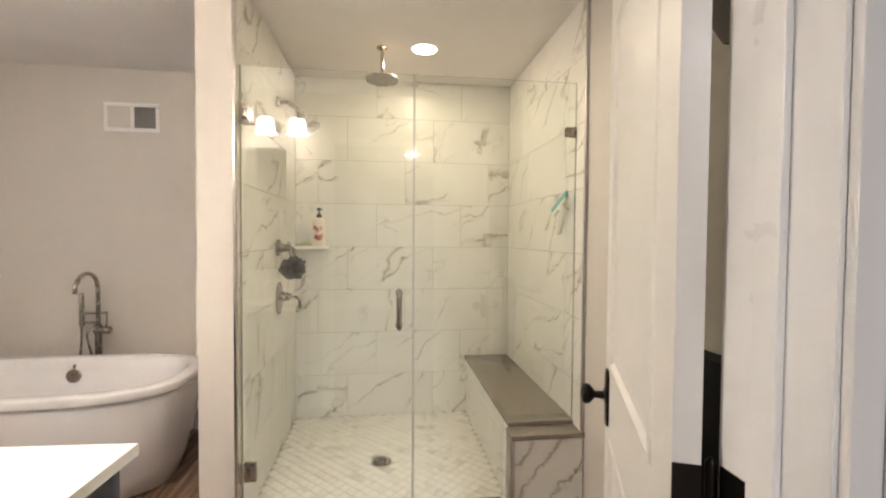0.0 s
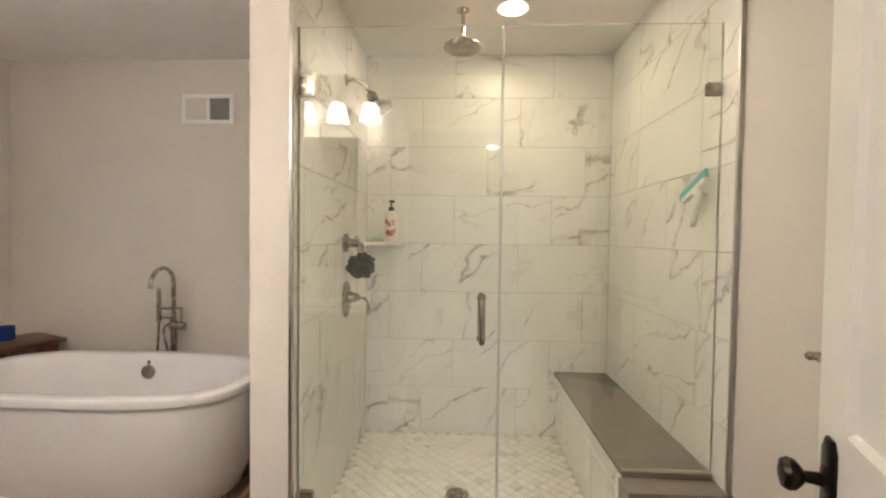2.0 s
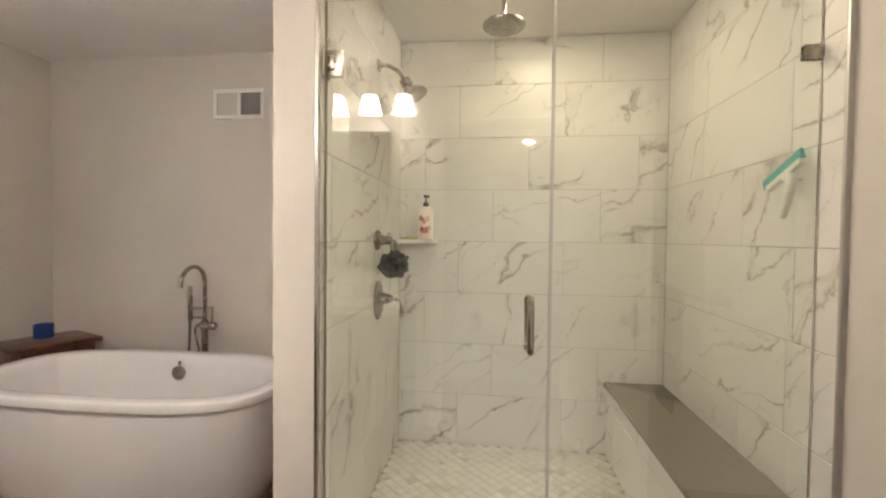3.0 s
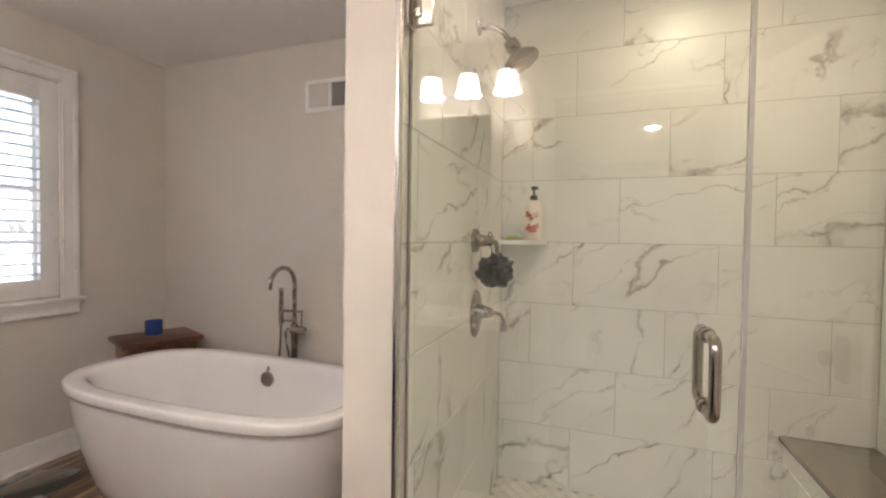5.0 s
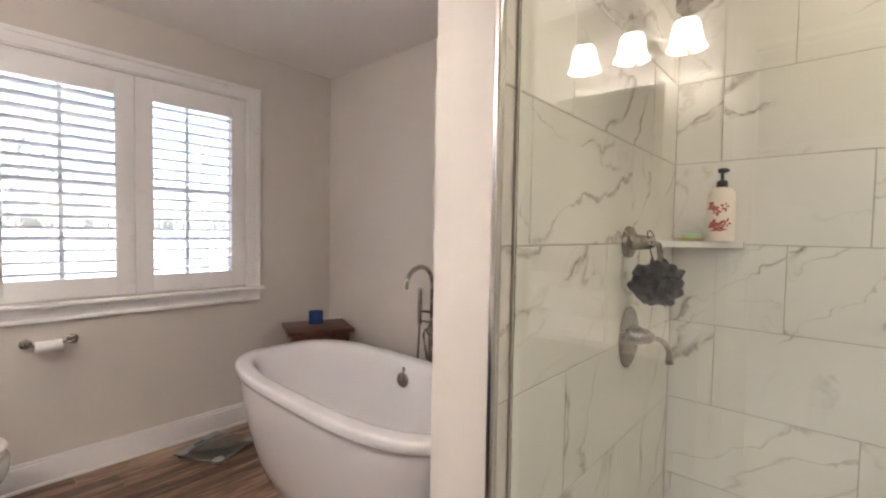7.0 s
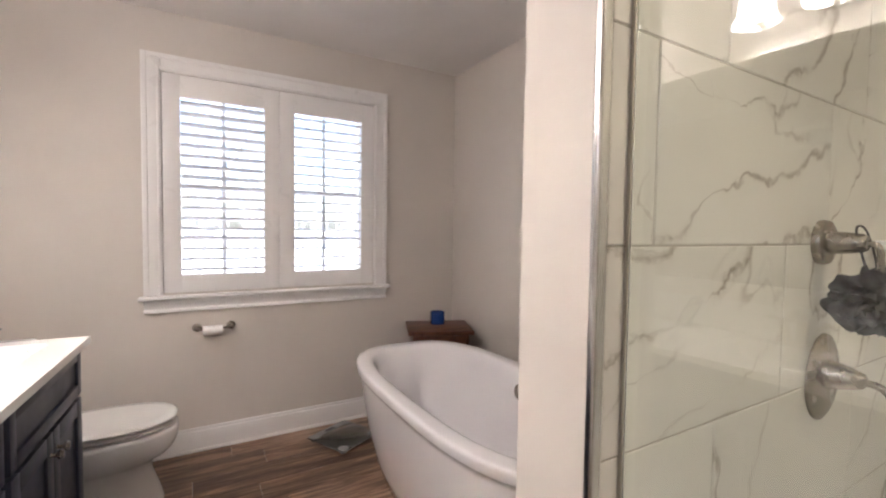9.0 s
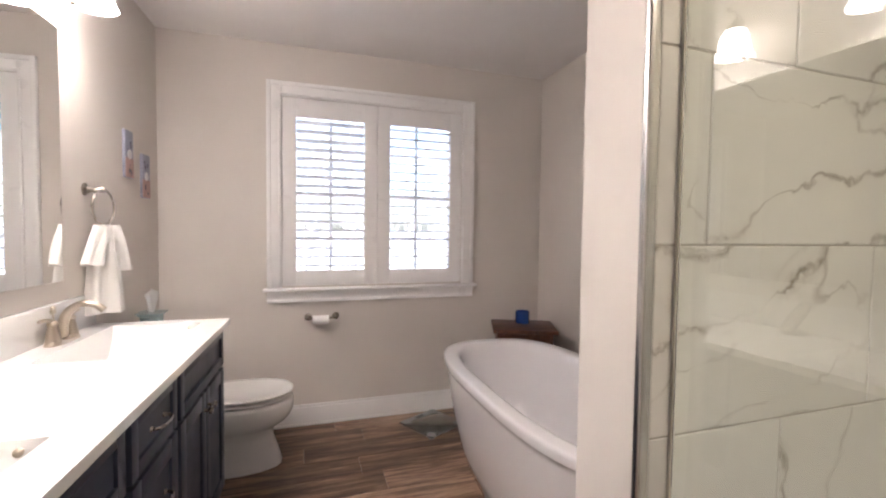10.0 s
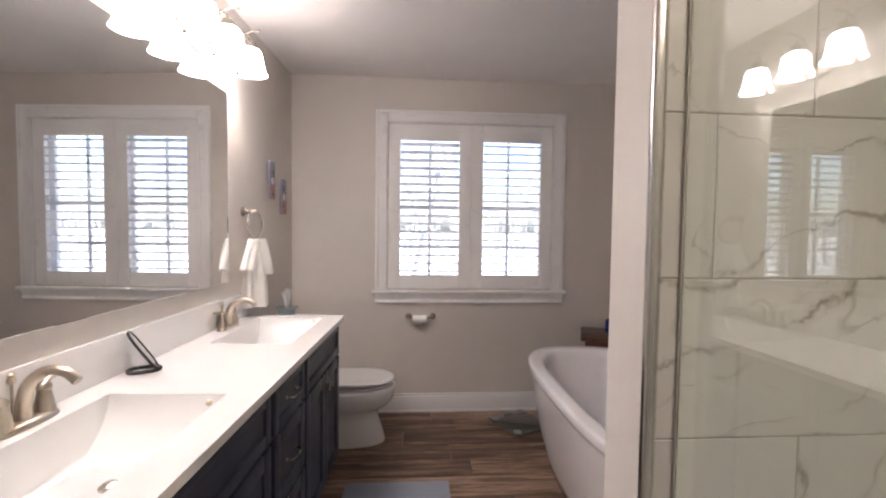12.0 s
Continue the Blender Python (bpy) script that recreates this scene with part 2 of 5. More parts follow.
def smooth_line(pts, steps=6):
    """A Catmull-Rom line through the points."""
    p = [Vector(q) for q in pts]
    p = [2 * p[0] - p[1]] + p + [2 * p[-1] - p[-2]]
    out = []
    for i in range(1, len(p) - 2):
        for k in range(steps):
            t = k / steps
            out.append(0.5 * (2 * p[i] + (p[i + 1] - p[i - 1]) * t + (2 * p[i - 1] - 5 * p[i] + 4 * p[i + 1] - p[i + 2]) * t * t + (3 * p[i] - p[i - 1] - 3 * p[i + 1] + p[i + 2]) * t ** 3))
    out.append(p[-2])
    return out


def tube(bm, pts, r, n=12, steps=6, flat=1.0):
    """A round rod along a smooth line; r may be a function of 0..1."""
    line = smooth_line(pts, steps) if steps else [Vector(p) for p in pts]
    rings = []
    side = None
    for i, p in enumerate(line):
        d = (line[min(i + 1, len(line) - 1)] - line[max(i - 1, 0)]).normalized()
        if side is None:
            side = d.orthogonal().normalized()
        side = (side - d * side.dot(d)).normalized()
        up = d.cross(side)
        rr = r(i / (len(line) - 1)) if callable(r) else r
        rings.append([p + rr * (math.cos(2 * math.pi * k / n) * side + flat * math.sin(2 * math.pi * k / n) * up) for k in range(n)])
    return loft(bm, rings)


def along(a, b):
    """The pose at a whose z points to b."""
    return Matrix.Translation(a) @ (Vector(b) - Vector(a)).to_track_quat("Z", "Y").to_matrix().to_4x4()

# ---------------------------------------------------------------- structure
XW, XE, YN, YV, YD, ZC = -3.085, 0.880, 3.092, 0.54, 0.42, 2.452   # west, east, north, vanity and door walls, ceiling
XL, XR, YB, ZS = -0.66, 0.868, 3.06, 0.05                            # tiled faces and floor of the shower
YG = 1.905                                                          # plane of the shower glass
TURN = Matrix.Translation((XW, YV, 0)) @ pose(0, 0, 0, 0, 0, -2.6) @ Matrix.Translation((-XW, -YV, 0))   # the vanity wall stands slightly askew
ROW, LONG, GAP = 0.305, 0.61, 0.003


def turned(ob):
    """Turns a thing with the vanity wall, about the wall's far corner."""
    ob.matrix_basis = TURN @ ob.matrix_basis
    return ob


def setting(name, bm, mat, label, smooth=None):
    return single(name, bm, mat, label, kind="structure", smooth=smooth)


floor = setting("floor", cuboid(-3.3, 1.0, -4.3, 3.3, -0.1, -0.006), GROUT, "brown wood-look plank floor with narrow joints")
setting("ceiling", cuboid(-3.3, 2.6, -4.3, 3.3, ZC, ZC + 0.1), CEIL, "smooth flat painted ceiling in pale grey")

WY0, WY1, WZ0, WZ1 = 1.226, 2.446, 0.921, 2.130                     # window opening
w = bmesh.new()
box(w, XW - 0.16, XW, 0.2, WY0, 0, ZC)
box(w, XW - 0.16, XW, WY1, 3.3, 0, ZC)
box(w, XW - 0.16, XW, WY0, WY1, 0, WZ0)
box(w, XW - 0.16, XW, WY0, WY1, WZ1, ZC)
setting("wall_west", w, WALL, "greige painted wall around the window")
setting("wall_north", cuboid(XW, 1.0, YN, 3.3, 0, ZC), WALL, "greige painted wall behind the bathtub")
setting("wall_east", cuboid(XE, 1.0, YD, YN, 0, ZC), WALL, "greige painted wall beside the shower")
setting("wall_partition", cuboid(-0.812, -0.6645, 1.840, YN, 0, ZC), WALL, "painted end wall between bathtub and shower")
OX0, OX1, OZ = -0.455, 0.405, 2.075                                 # doorway
turned(setting("wall_vanity", cuboid(XW - 0.05, -0.565, 0.36, YV, 0, ZC), WALL, "greige painted wall behind the vanity"))
w = bmesh.new()
box(w, -0.56, OX0 - 0.02, 0.29, YD, 0, ZC)
box(w, OX1 + 0.02, 1.0, 0.29, YD, 0, ZC)
box(w, OX0 - 0.02, OX1 + 0.02, 0.29, YD, OZ + 0.02, ZC)
setting("wall_south", w, WALL, "greige painted wall around the doorway")
w = bmesh.new()
box(w, XW, -2.4, 0.2, 0.29, 0, ZC)
box(w, -2.5, -2.4, -4.2, 0.2, 0, ZC)
box(w, 2.4, 2.5, -4.2, 0.29, 0, ZC)
box(w, -2.5, 2.5, -4.3, -4.2, 0, ZC)
box(w, 1.0, 2.4, 0.29, 0.39, 0, ZC)
setting("wall_bedroom", w, WALL, "greige painted walls of the room before the bathroom")
setting("floor_bedroom", cuboid(1.0, 2.5, -4.3, 0.39, -0.1, -0.006), GROUT, "plain floor of the room before the bathroom")

# shower lining: mortar beds behind the tiles
tiled_north = setting("wall_shower_north", cuboid(XL - 0.01, XE, YB + 0.002, YN, 0, ZC), GROUT, "marble-look tiled back wall of the shower")
tiled_west = setting("wall_shower_west", cuboid(-0.672, XL - 0.002, 1.860, YB + 0.002, 0, ZC), GROUT, "marble-look tiled shower wall with the valves")
tiled_east = setting("wall_shower_east", cuboid(XR + 0.002, XE, 1.811, YB + 0.002, 0, ZC), GROUT, "marble-look tiled shower wall beside the bench")
shower_floor = setting("floor_shower", cuboid(XL, XR, 1.946, YB, 0, ZS - 0.002), GROUT, "diamond-laid marble mosaic shower floor")
t = bmesh.new()
box(t, -0.670, -0.6555, 1.8365, 1.860, 0, ZC, 0.005, 3)
single("tile_edge_trim", t, EDGING, "polished metal edge strip on the tiled corner", kind="structure")
t = bmesh.new()
box(t, XR - 0.004, XE + 0.004, 1.797, 1.811, 0, ZC, 0.003)
single("tile_edge_trim", t, SATIN, "polished metal edge strip on the tiled corner", kind="structure")


def baseboard(x0, x1, y0, y1, face):
    """A moulded baseboard; face is the side that looks into the room."""
    bm = bmesh.new()
    box(bm, x0, x1, y0, y1, 0, 0.118, 0.003)
    dx, dy = face
    box(bm, x0 + max(dx, 0) * 0, x1 - dx * 0.005 if dx > 0 else x1, y0, y1, 0.118, 0.138, 0.004)
    # shoe moulding
    if dx:
        box(bm, x1, x1 + 0.013, y0, y1, 0, 0.018, 0.005)
    elif dy < 0:
        box(bm, x0, x1, y0 - 0.013, y0, 0, 0.018, 0.005)
    else:
        box(bm, x0, x1, y1, y1 + 0.013, 0, 0.018, 0.005)
    return single("baseboard", bm, TRIM, "white painted moulded baseboard", kind="structure")


baseboard(XW, XW + 0.015, YV + 0.015, YN - 0.015, (1, 0))
baseboard(XW, -0.812, YN - 0.015, YN, (0, -1))
turned(baseboard(XW, -2.31, YV, YV + 0.015, (0, 1)))

# doorway lining
d = thing("door_frame", (0, 0.35, 0), "white painted door frame with stops and moulded casing", "door frame", kind="structure")
part("jamb", cuboid(OX1, OX1 + 0.02, 0.285, 0.425, 0, OZ, 0.002), TRIM, d)
part("jamb", cuboid(OX0 - 0.02, OX0, 0.285, 0.425, 0, OZ, 0.002), TRIM, d)
part("head", cuboid(OX0 - 0.02, OX1 + 0.02, 0.285, 0.425, OZ, OZ + 0.02, 0.002), TRIM, d)
part("stop", cuboid(OX1 - 0.011, OX1, 0.338, 0.372, 0, OZ - 0.011, 0.003), TRIM, d)
part("stop", cuboid(OX0, OX0 + 0.011, 0.338, 0.372, 0, OZ - 0.011, 0.003), TRIM, d)
part("stop", cuboid(OX0, OX1, 0.338, 0.372, OZ - 0.011, OZ, 0.003), TRIM, d)


def casing_profile(bm, x, sign, y, out, z1):
    """An upright casing board with a raised outer band."""
    a, b = sorted((x, x + sign * 0.058))
    c0, c1 = sorted((y, y + out * 0.012))
    box(bm, a, b, c0, c1, 0, z1, 0.003)
    a, b = sorted((x + sign * 0.036, x + sign * 0.058))
    c0, c1 = sorted((y + out * 0.012, y + out * 0.019))
    box(bm, a, b, c0, c1, 0, z1, 0.003)
    return bm


for x, s in ((OX1 + 0.006, 1), (OX0 - 0.006, -1)):
    part("casing", casing_profile(bmesh.new(), x, s, 0.285, -1, OZ + 0.06), TRIM, d)
    part("casing", casing_profile(bmesh.new(), x, s, 0.425, 1, OZ + 0.06), TRIM, d)

# ---------------------------------------------------------------- bathroom door, standing open
DOOR_W, DOOR_T, DOOR_H = 0.762, 0.035, 2.045
HINGE = Vector((0.3795, 0.428, 0))
_dir = Vector((0.375, 0.927, 0)).normalized()                        # from the hinge to the latch edge
DM = Matrix.Translation(HINGE) @ Matrix(((_dir.x, -_dir.y, 0, 0), (_dir.y, _dir.x, 0, 0), (0, 0, 1, 0.012), (0, 0, 0, 1)))


def placed(bm, m):
    bmesh.ops.transform(bm, matrix=m, verts=bm.verts[:])
    return bm


def moulded_panel(bm, x0, x1, z0, z1, y, out):
    """A raised panel set in a sloping moulding on one face of a door."""
    rings = []
    for inset, depth in ((0, 0), (0.004, 0.004), (0.013, 0.005), (0.026, -0.004), (0.036, -0.005), (0.062, -0.001)):
        yy = y + out * depth
        rings.append([Vector((x0 + inset, yy, z0 + inset)), Vector((x1 - inset, yy, z0 + inset)), Vector((x1 - inset, yy, z1 - inset)), Vector((x0 + inset, yy, z1 - inset))])
    return loft(bm, rings, cap0=False, cap1=True)


def door_leaf():
    """Stiles and rails round two moulded panels, both faces."""
    bm = bmesh.new()
    st = 0.12
    zs = ((0.22, 0.778), (0.972, DOOR_H - 0.12))
    box(bm, 0, st, 0, DOOR_T, 0, DOOR_H)
    box(bm, DOOR_W - st, DOOR_W, 0, DOOR_T, 0, DOOR_H)
    for z0, z1 in ((0, zs[0][0]), (zs[0][1], zs[1][0]), (zs[1][1], DOOR_H)):
        box(bm, st, DOOR_W - st, 0, DOOR_T, z0, z1)
    for z0, z1 in zs:
        moulded_panel(bm, st, DOOR_W - st, z0, z1, DOOR_T, 1)
        moulded_panel(bm, st, DOOR_W - st, z0, z1, 0, -1)
    return bm


door = thing("door_1", HINGE, "white painted two-panel door standing open into the bathroom", "door", kind="structure")
part("leaf", placed(door_leaf(), DM), DOORP, door, smooth=20)


def knob(side):
    """Knob on a tall plate; side is +1 on the face towards the room's middle."""
    y0 = DOOR_T if side > 0 else 0
    plate = bmesh.new()
    xm, hw, hh, c = DOOR_W - 0.065, 0.027, 0.080, 0.020
    rings = []
    for grow, out in ((0, 0), (0, 0.005), (-0.004, 0.008)):
        w, h = hw + grow, hh + grow
        rings.append([Vector((xm + x, y0 + side * out, 0.875 + z)) for x, z in ((-w + c * 0.6, -h), (w - c * 0.6, -h), (w, -h + c), (w, h - c), (w - c * 0.6, h), (-w + c * 0.6, h), (-w, h - c), (-w, -h + c))])
    loft(plate, rings)
    k = bmesh.new()
    lathe(k, [(0.026, 0), (0.026, 0.004), (0.012, 0.008), (0.010, 0.032), (0.018, 0.038), (0.027, 0.047), (0.029, 0.057), (0.024, 0.066), (0.010, 0.070)],
          along((DOOR_W - 0.065, y0 + side * 0.005, 0.88), (DOOR_W - 0.065, y0 + side, 0.88)))
    return plate, k


for side in (1, -1):
    p, k = knob(side)
    plate = part("knob_plate", placed(p, DM), BRONZE, door, "dark bronze plate")
    part("knob", placed(k, DM), BRONZE, plate, "dark bronze round knob")
for z in (0.22, 0.940, 1.80):
    h = bmesh.new()
    box(h, -0.002, 0.0, 0.0, DOOR_T, z, z + 0.1)
    h = placed(h, DM)
    box(h, OX1 - 0.002, OX1, 0.386, 0.424, z + 0.012, z + 0.112)
    lathe(h, [(0.0075, 0), (0.0075, 0.1), (0.004, 0.106), (0.002, 0.108)], pose(OX1 - 0.008, 0.432, z + 0.012), 12)
    part("hinge", h, BRONZE, door, "dark bronze butt hinge")

# ---------------------------------------------------------------- window
win = thing("window_1", (XW, 1.836, 0.9), "white window with moulded casing, sill and grille bars", "window", kind="structure")
c = bmesh.new()
for y0, y1, z0, z1 in ((1.136, WY0, WZ0 - 0.01, 2.22), (WY1, 2.536, WZ0 - 0.01, 2.22), (WY0, WY1, WZ1, 2.22)):
    box(c, XW, XW + 0.016, y0, y1, z0, z1, 0.003)
for y0, y1, z0, z1 in ((1.136, 1.162, WZ0 - 0.01, 2.22), (2.510, 2.536, WZ0 - 0.01, 2.22), (1.162, 2.510, 2.194, 2.22),
                       (WY0 - 0.02, WY0 - 0.008, WZ0 - 0.01, WZ1 + 0.02), (WY1 + 0.008, WY1 + 0.02, WZ0 - 0.01, WZ1 + 0.02), (WY0 - 0.008, WY1 + 0.008, WZ1 + 0.008, WZ1 + 0.02)):
    box(c, XW + 0.016, XW + 0.026, y0, y1, z0, z1, 0.003)
part("window_frame", c, TRIM, win)
part("window_sill", cuboid(XW - 0.02, XW + 0.048, 1.112, 2.560, 0.890, 0.911, 0.006), TRIM, win)
s = bmesh.new()
prof = [(0.0, 0.890), (0.030, 0.890), (0.030, 0.878), (0.018, 0.862), (0.016, 0.838), (0.022, 0.830), (0.022, 0.818), (0.0, 0.818)]
loft(s, [[Vector((XW + x, y, z)) for x, z in prof] for y in (1.136, 2.536)])
part("apron", s, TRIM, win)
l = bmesh.new()
for y0, y1, z0, z1 in ((WY0, WY0 + 0.02, WZ0, WZ1), (WY1 - 0.02, WY1, WZ0, WZ1), (1.826, 1.846, WZ0, WZ1), (WY0, WY1, WZ1 - 0.02, WZ1), (WY0, WY1, WZ0 - 0.02, WZ0 + 0.01)):
    box(l, XW - 0.158, XW - 0.045, y0, y1, z0, z1)
part("window_lining", l, TRIM, win)
for y0, y1 in ((WY0 + 0.02, 1.826), (1.846, WY1 - 0.02)):
    f = bmesh.new()
    x0, x1 = XW - 0.145, XW - 0.105
    ym, zm = (y0 + y1) / 2, (WZ0 + WZ1) / 2
    for a in ((y0, y0 + 0.045, WZ0, WZ1), (y1 - 0.045, y1, WZ0, WZ1), (y0, y1, WZ0, WZ0 + 0.06), (y0, y1, WZ1 - 0.05, WZ1), (y0, y1, zm - 0.015, zm + 0.015)):
        box(f, x0, x1, *a)
    for a in ((ym - 0.009, ym + 0.009, WZ0, WZ1), (y0, y1, WZ0 + 0.30, WZ0 + 0.318), (y0, y1, WZ1 - 0.318, WZ1 - 0.30)):
        box(f, x0 + 0.008, x1 - 0.008, *a)
    sash = part("sash", f, TRIM, win)
    g = part("pane", cuboid(XW - 0.127, XW - 0.123, y0 + 0.04, y1 - 0.04, WZ0 + 0.05, WZ1 - 0.04), GLASS, sash, "clear window glass")
    g.visible_shadow = False

for y0, y1, tilt in ((WY0 + 0.002, 1.8345, -12), (1.8375, WY1 - 0.002, -1)):
    sh = thing("window_shutter", (XW, (y0 + y1) / 2, WZ0), "white plantation shutter with tilted louvers" if tilt < 0 else "white plantation shutter with more open louvers", "shutter", "shutters in the window")
    x0, x1 = XW - 0.028, XW + 0.002
    ly0, ly1, lz0, lz1 = y0 + 0.086, y1 - 0.086, 1.022, 2.008
    part("stile", cuboid(x0, x1, y0, ly0, WZ0 + 0.003, WZ1 - 0.002, 0.0008), TRIM, sh)
    part("stile", cuboid(x0, x1, ly1, y1, WZ0 + 0.003, WZ1 - 0.002, 0.0008), TRIM, sh)
    part("rail", cuboid(x0, x1, ly0, ly1, WZ0 + 0.003, lz0, 0.0008), TRIM, sh)
    part("rail", cuboid(x0, x1, ly0, ly1, lz1, WZ1 - 0.002, 0.0008), TRIM, sh)
    n = 17
    for i in range(n):
        z = lz0 + (i + 0.5) * (lz1 - lz0) / n
        b = bmesh.new()
        rings = []
        for y in (ly0 + 0.002, ly1 - 0.002):
            rings.append([Vector((x0 + 0.013 + 0.031 * math.cos(a) * math.cos(radians(tilt)) - 0.0056 * math.sin(a) * math.sin(radians(tilt)),
                                  y, z + 0.031 * math.cos(a) * math.sin(radians(-tilt)) + 0.0056 * math.sin(a))) for a in [2 * math.pi * k / 12 for k in range(12)]])
        loft(b, rings)
        part("louver", b, TRIM, sh)

# ---------------------------------------------------------------- bathtub
def bathtub():
    cx, cy = -1.889, 2.478
    tub = thing("bathtub", (cx, cy, 0), "white freestanding oval acrylic bathtub with rolled rim", "bathtub")
    P = 3.2
    rings = []
    for z, a, b in ((0.0, 0.672, 0.282), (0.012, 0.690, 0.298), (0.12, 0.722, 0.328), (0.28, 0.753, 0.356), (0.42, 0.775, 0.376), (0.520, 0.789, 0.389), (0.540, 0.791, 0.391),
                    (0.543, 0.797, 0.397), (0.548, 0.803, 0.403), (0.556, 0.806, 0.406), (0.579, 0.806, 0.406), (0.586, 0.804, 0.404), (0.590, 0.800, 0.400), (0.592, 0.794, 0.394), (0.593, 0.785, 0.385), (0.593, 0.752, 0.353),
                    (0.5915, 0.737, 0.338), (0.587, 0.725, 0.327), (0.576, 0.715, 0.317), (0.558, 0.707, 0.309), (0.53, 0.697, 0.300), (0.42, 0.672, 0.284), (0.28, 0.636, 0.260), (0.18, 0.592, 0.230), (0.14, 0.54, 0.19), (0.128, 0.43, 0.13)):
        rings.append(oval(cx, cy, z, a, b, P if z > 0.3 else 2.6 + 0.6 * z / 0.3, 80))
    shell = part("shell", loft(bmesh.new(), rings), ACRYLIC, tub, smooth=60)
    o = bmesh.new()
    lathe(o, [(0.041, 0), (0.041, 0.008), (0.037, 0.012), (0.010, 0.013)], along((-1.893, 2.772, 0.492), (-1.893, 2.0, 0.52)), 28)
    over = part("overflow_cover", o, NICKEL, tub, "brushed nickel overflow cover")
    part("overflow_slot", lathe(bmesh.new(), [(0.008, 0), (0.008, 0.006), (0.005, 0.007)], along((-1.893, 2.778, 0.548), (-1.893, 2.0, 0.57)) @ Matrix.Diagonal((1, 1.7, 1, 1)), 16), NICKEL, over)
    part("waste", lathe(bmesh.new(), [(0.03, 0), (0.03, 0.006), (0.006, 0.008)], pose(-1.88, cy, 0.126), 24), NICKEL, tub)


bathtub()

# ---------------------------------------------------------------- vanity
VX0, VX1, VY, VZ = -2.315, -0.600, 1.072, 0.880                        # counter's ends, front and top
KICK = 0.10


def shaker(bm, x0, x1, z0, z1, y):
    """A framed front with a recessed panel, 20 mm thick."""
    w = 0.055 if z1 - z0 > 0.2 else 0.04
    yb = y - 0.02
    box(bm, x0, x0 + w, yb, y, z0, z1, 0.002)
    box(bm, x1 - w, x1, yb, y, z0, z1, 0.002)
    box(bm, x0 + w, x1 - w, yb, y, z0, z0 + w, 0.002)
    box(bm, x0 + w, x1 - w, yb, y, z1 - w, z1, 0.002)
    box(bm, x0 + w, x1 - w, yb, y - 0.009, z0 + w, z1 - w)
    return bm


def bow_handle(x, z, y, parent):
    b = bmesh.new()
    tube(b, [(x - 0.048, y - 0.002, z), (x - 0.046, y + 0.016, z), (x - 0.03, y + 0.026, z), (x, y + 0.029, z), (x + 0.03, y + 0.026, z), (x + 0.046, y + 0.016, z), (x + 0.048, y - 0.002, z)], 0.0048, 10)
    for s in (-1, 1):
        lathe(b, [(0.009, 0), (0.008, 0.003), (0.005, 0.006)], along((x + s * 0.048, y, z), (x + s * 0.048, y + 1, z)), 12)
    part("handle", b, NICKEL, parent, "nickel bow handle")


def round_knob(x, z, y, parent):
    b = lathe(bmesh.new(), [(0.008, 0), (0.006, 0.004), (0.005, 0.014), (0.013, 0.019), (0.015, 0.024), (0.012, 0.030), (0.004, 0.032)], along((x, y, z), (x, y + 1, z)), 18)
    part("knob", b, NICKEL, parent, "round nickel knob")


def carcass(x0, x1, unit):
    yf = VY - 0.026
    b = bmesh.new()
    z1 = VZ - 0.026
    box(b, x0, x0 + 0.018, YV + 0.002, yf - 0.04, KICK, z1)
    box(b, x1 - 0.018, x1, YV + 0.002, yf - 0.04, KICK, z1)
    box(b, x0 + 0.018, x1 - 0.018, YV + 0.002, YV + 0.014, KICK, z1)
    box(b, x0 + 0.018, x1 - 0.018, YV + 0.014, yf - 0.04, KICK, KICK + 0.018)
    box(b, x0, x1, yf - 0.04, yf - 0.02, KICK, z1, 0.001)
    box(b, x0, x1, YV + 0.05, yf - 0.09, 0, KICK)
    part("body", b, NAVY, unit)
    return yf


def sink_base(x0, x1, name_label):
    unit = thing("vanity_cabinet", ((x0 + x1) / 2, 0.8, 0), name_label, "cabinet", "vanity cabinets")
    yf = carcass(x0, x1, unit)
    part("front_panel", shaker(bmesh.new(), x0 + 0.012, x1 - 0.012, VZ - 0.203, VZ - 0.036, yf), NAVY, unit)
    xm = (x0 + x1) / 2
    for a, b, k in ((x0 + 0.012, xm - 0.002, xm - 0.03), (xm + 0.002, x1 - 0.012, xm + 0.03)):
        dr = part("door", shaker(bmesh.new(), a, b, KICK + 0.02, VZ - 0.217, yf), NAVY, unit)
        round_knob(k, VZ - 0.282, yf, dr)


def drawer_base(x0, x1):
    unit = thing("vanity_cabinet", ((x0 + x1) / 2, 0.8, 0), "navy painted vanity drawer unit with nickel handles", "cabinet", "vanity cabinets")
    yf = carcass(x0, x1, unit)
    for z0, z1 in ((VZ - 0.203, VZ - 0.036), (VZ - 0.47, VZ - 0.217), (KICK + 0.02, VZ - 0.485)):
        dr = part("drawer", shaker(bmesh.new(), x0 + 0.02, x1 - 0.02, z0, z1, yf), NAVY, unit)
        bow_handle((x0 + x1) / 2, (z0 + z1) / 2, yf, dr)


sink_base(VX0 + 0.005, -1.675, "navy painted vanity cabinet with two shaker doors")
drawer_base(-1.675, -1.305)
sink_base(-1.305, VX1 - 0.012, "navy painted vanity cabinet with two shaker doors")

SINKS = ((-2.25, -1.71), (-1.165, -0.655))
SY0, SY1 = 0.640, 0.970


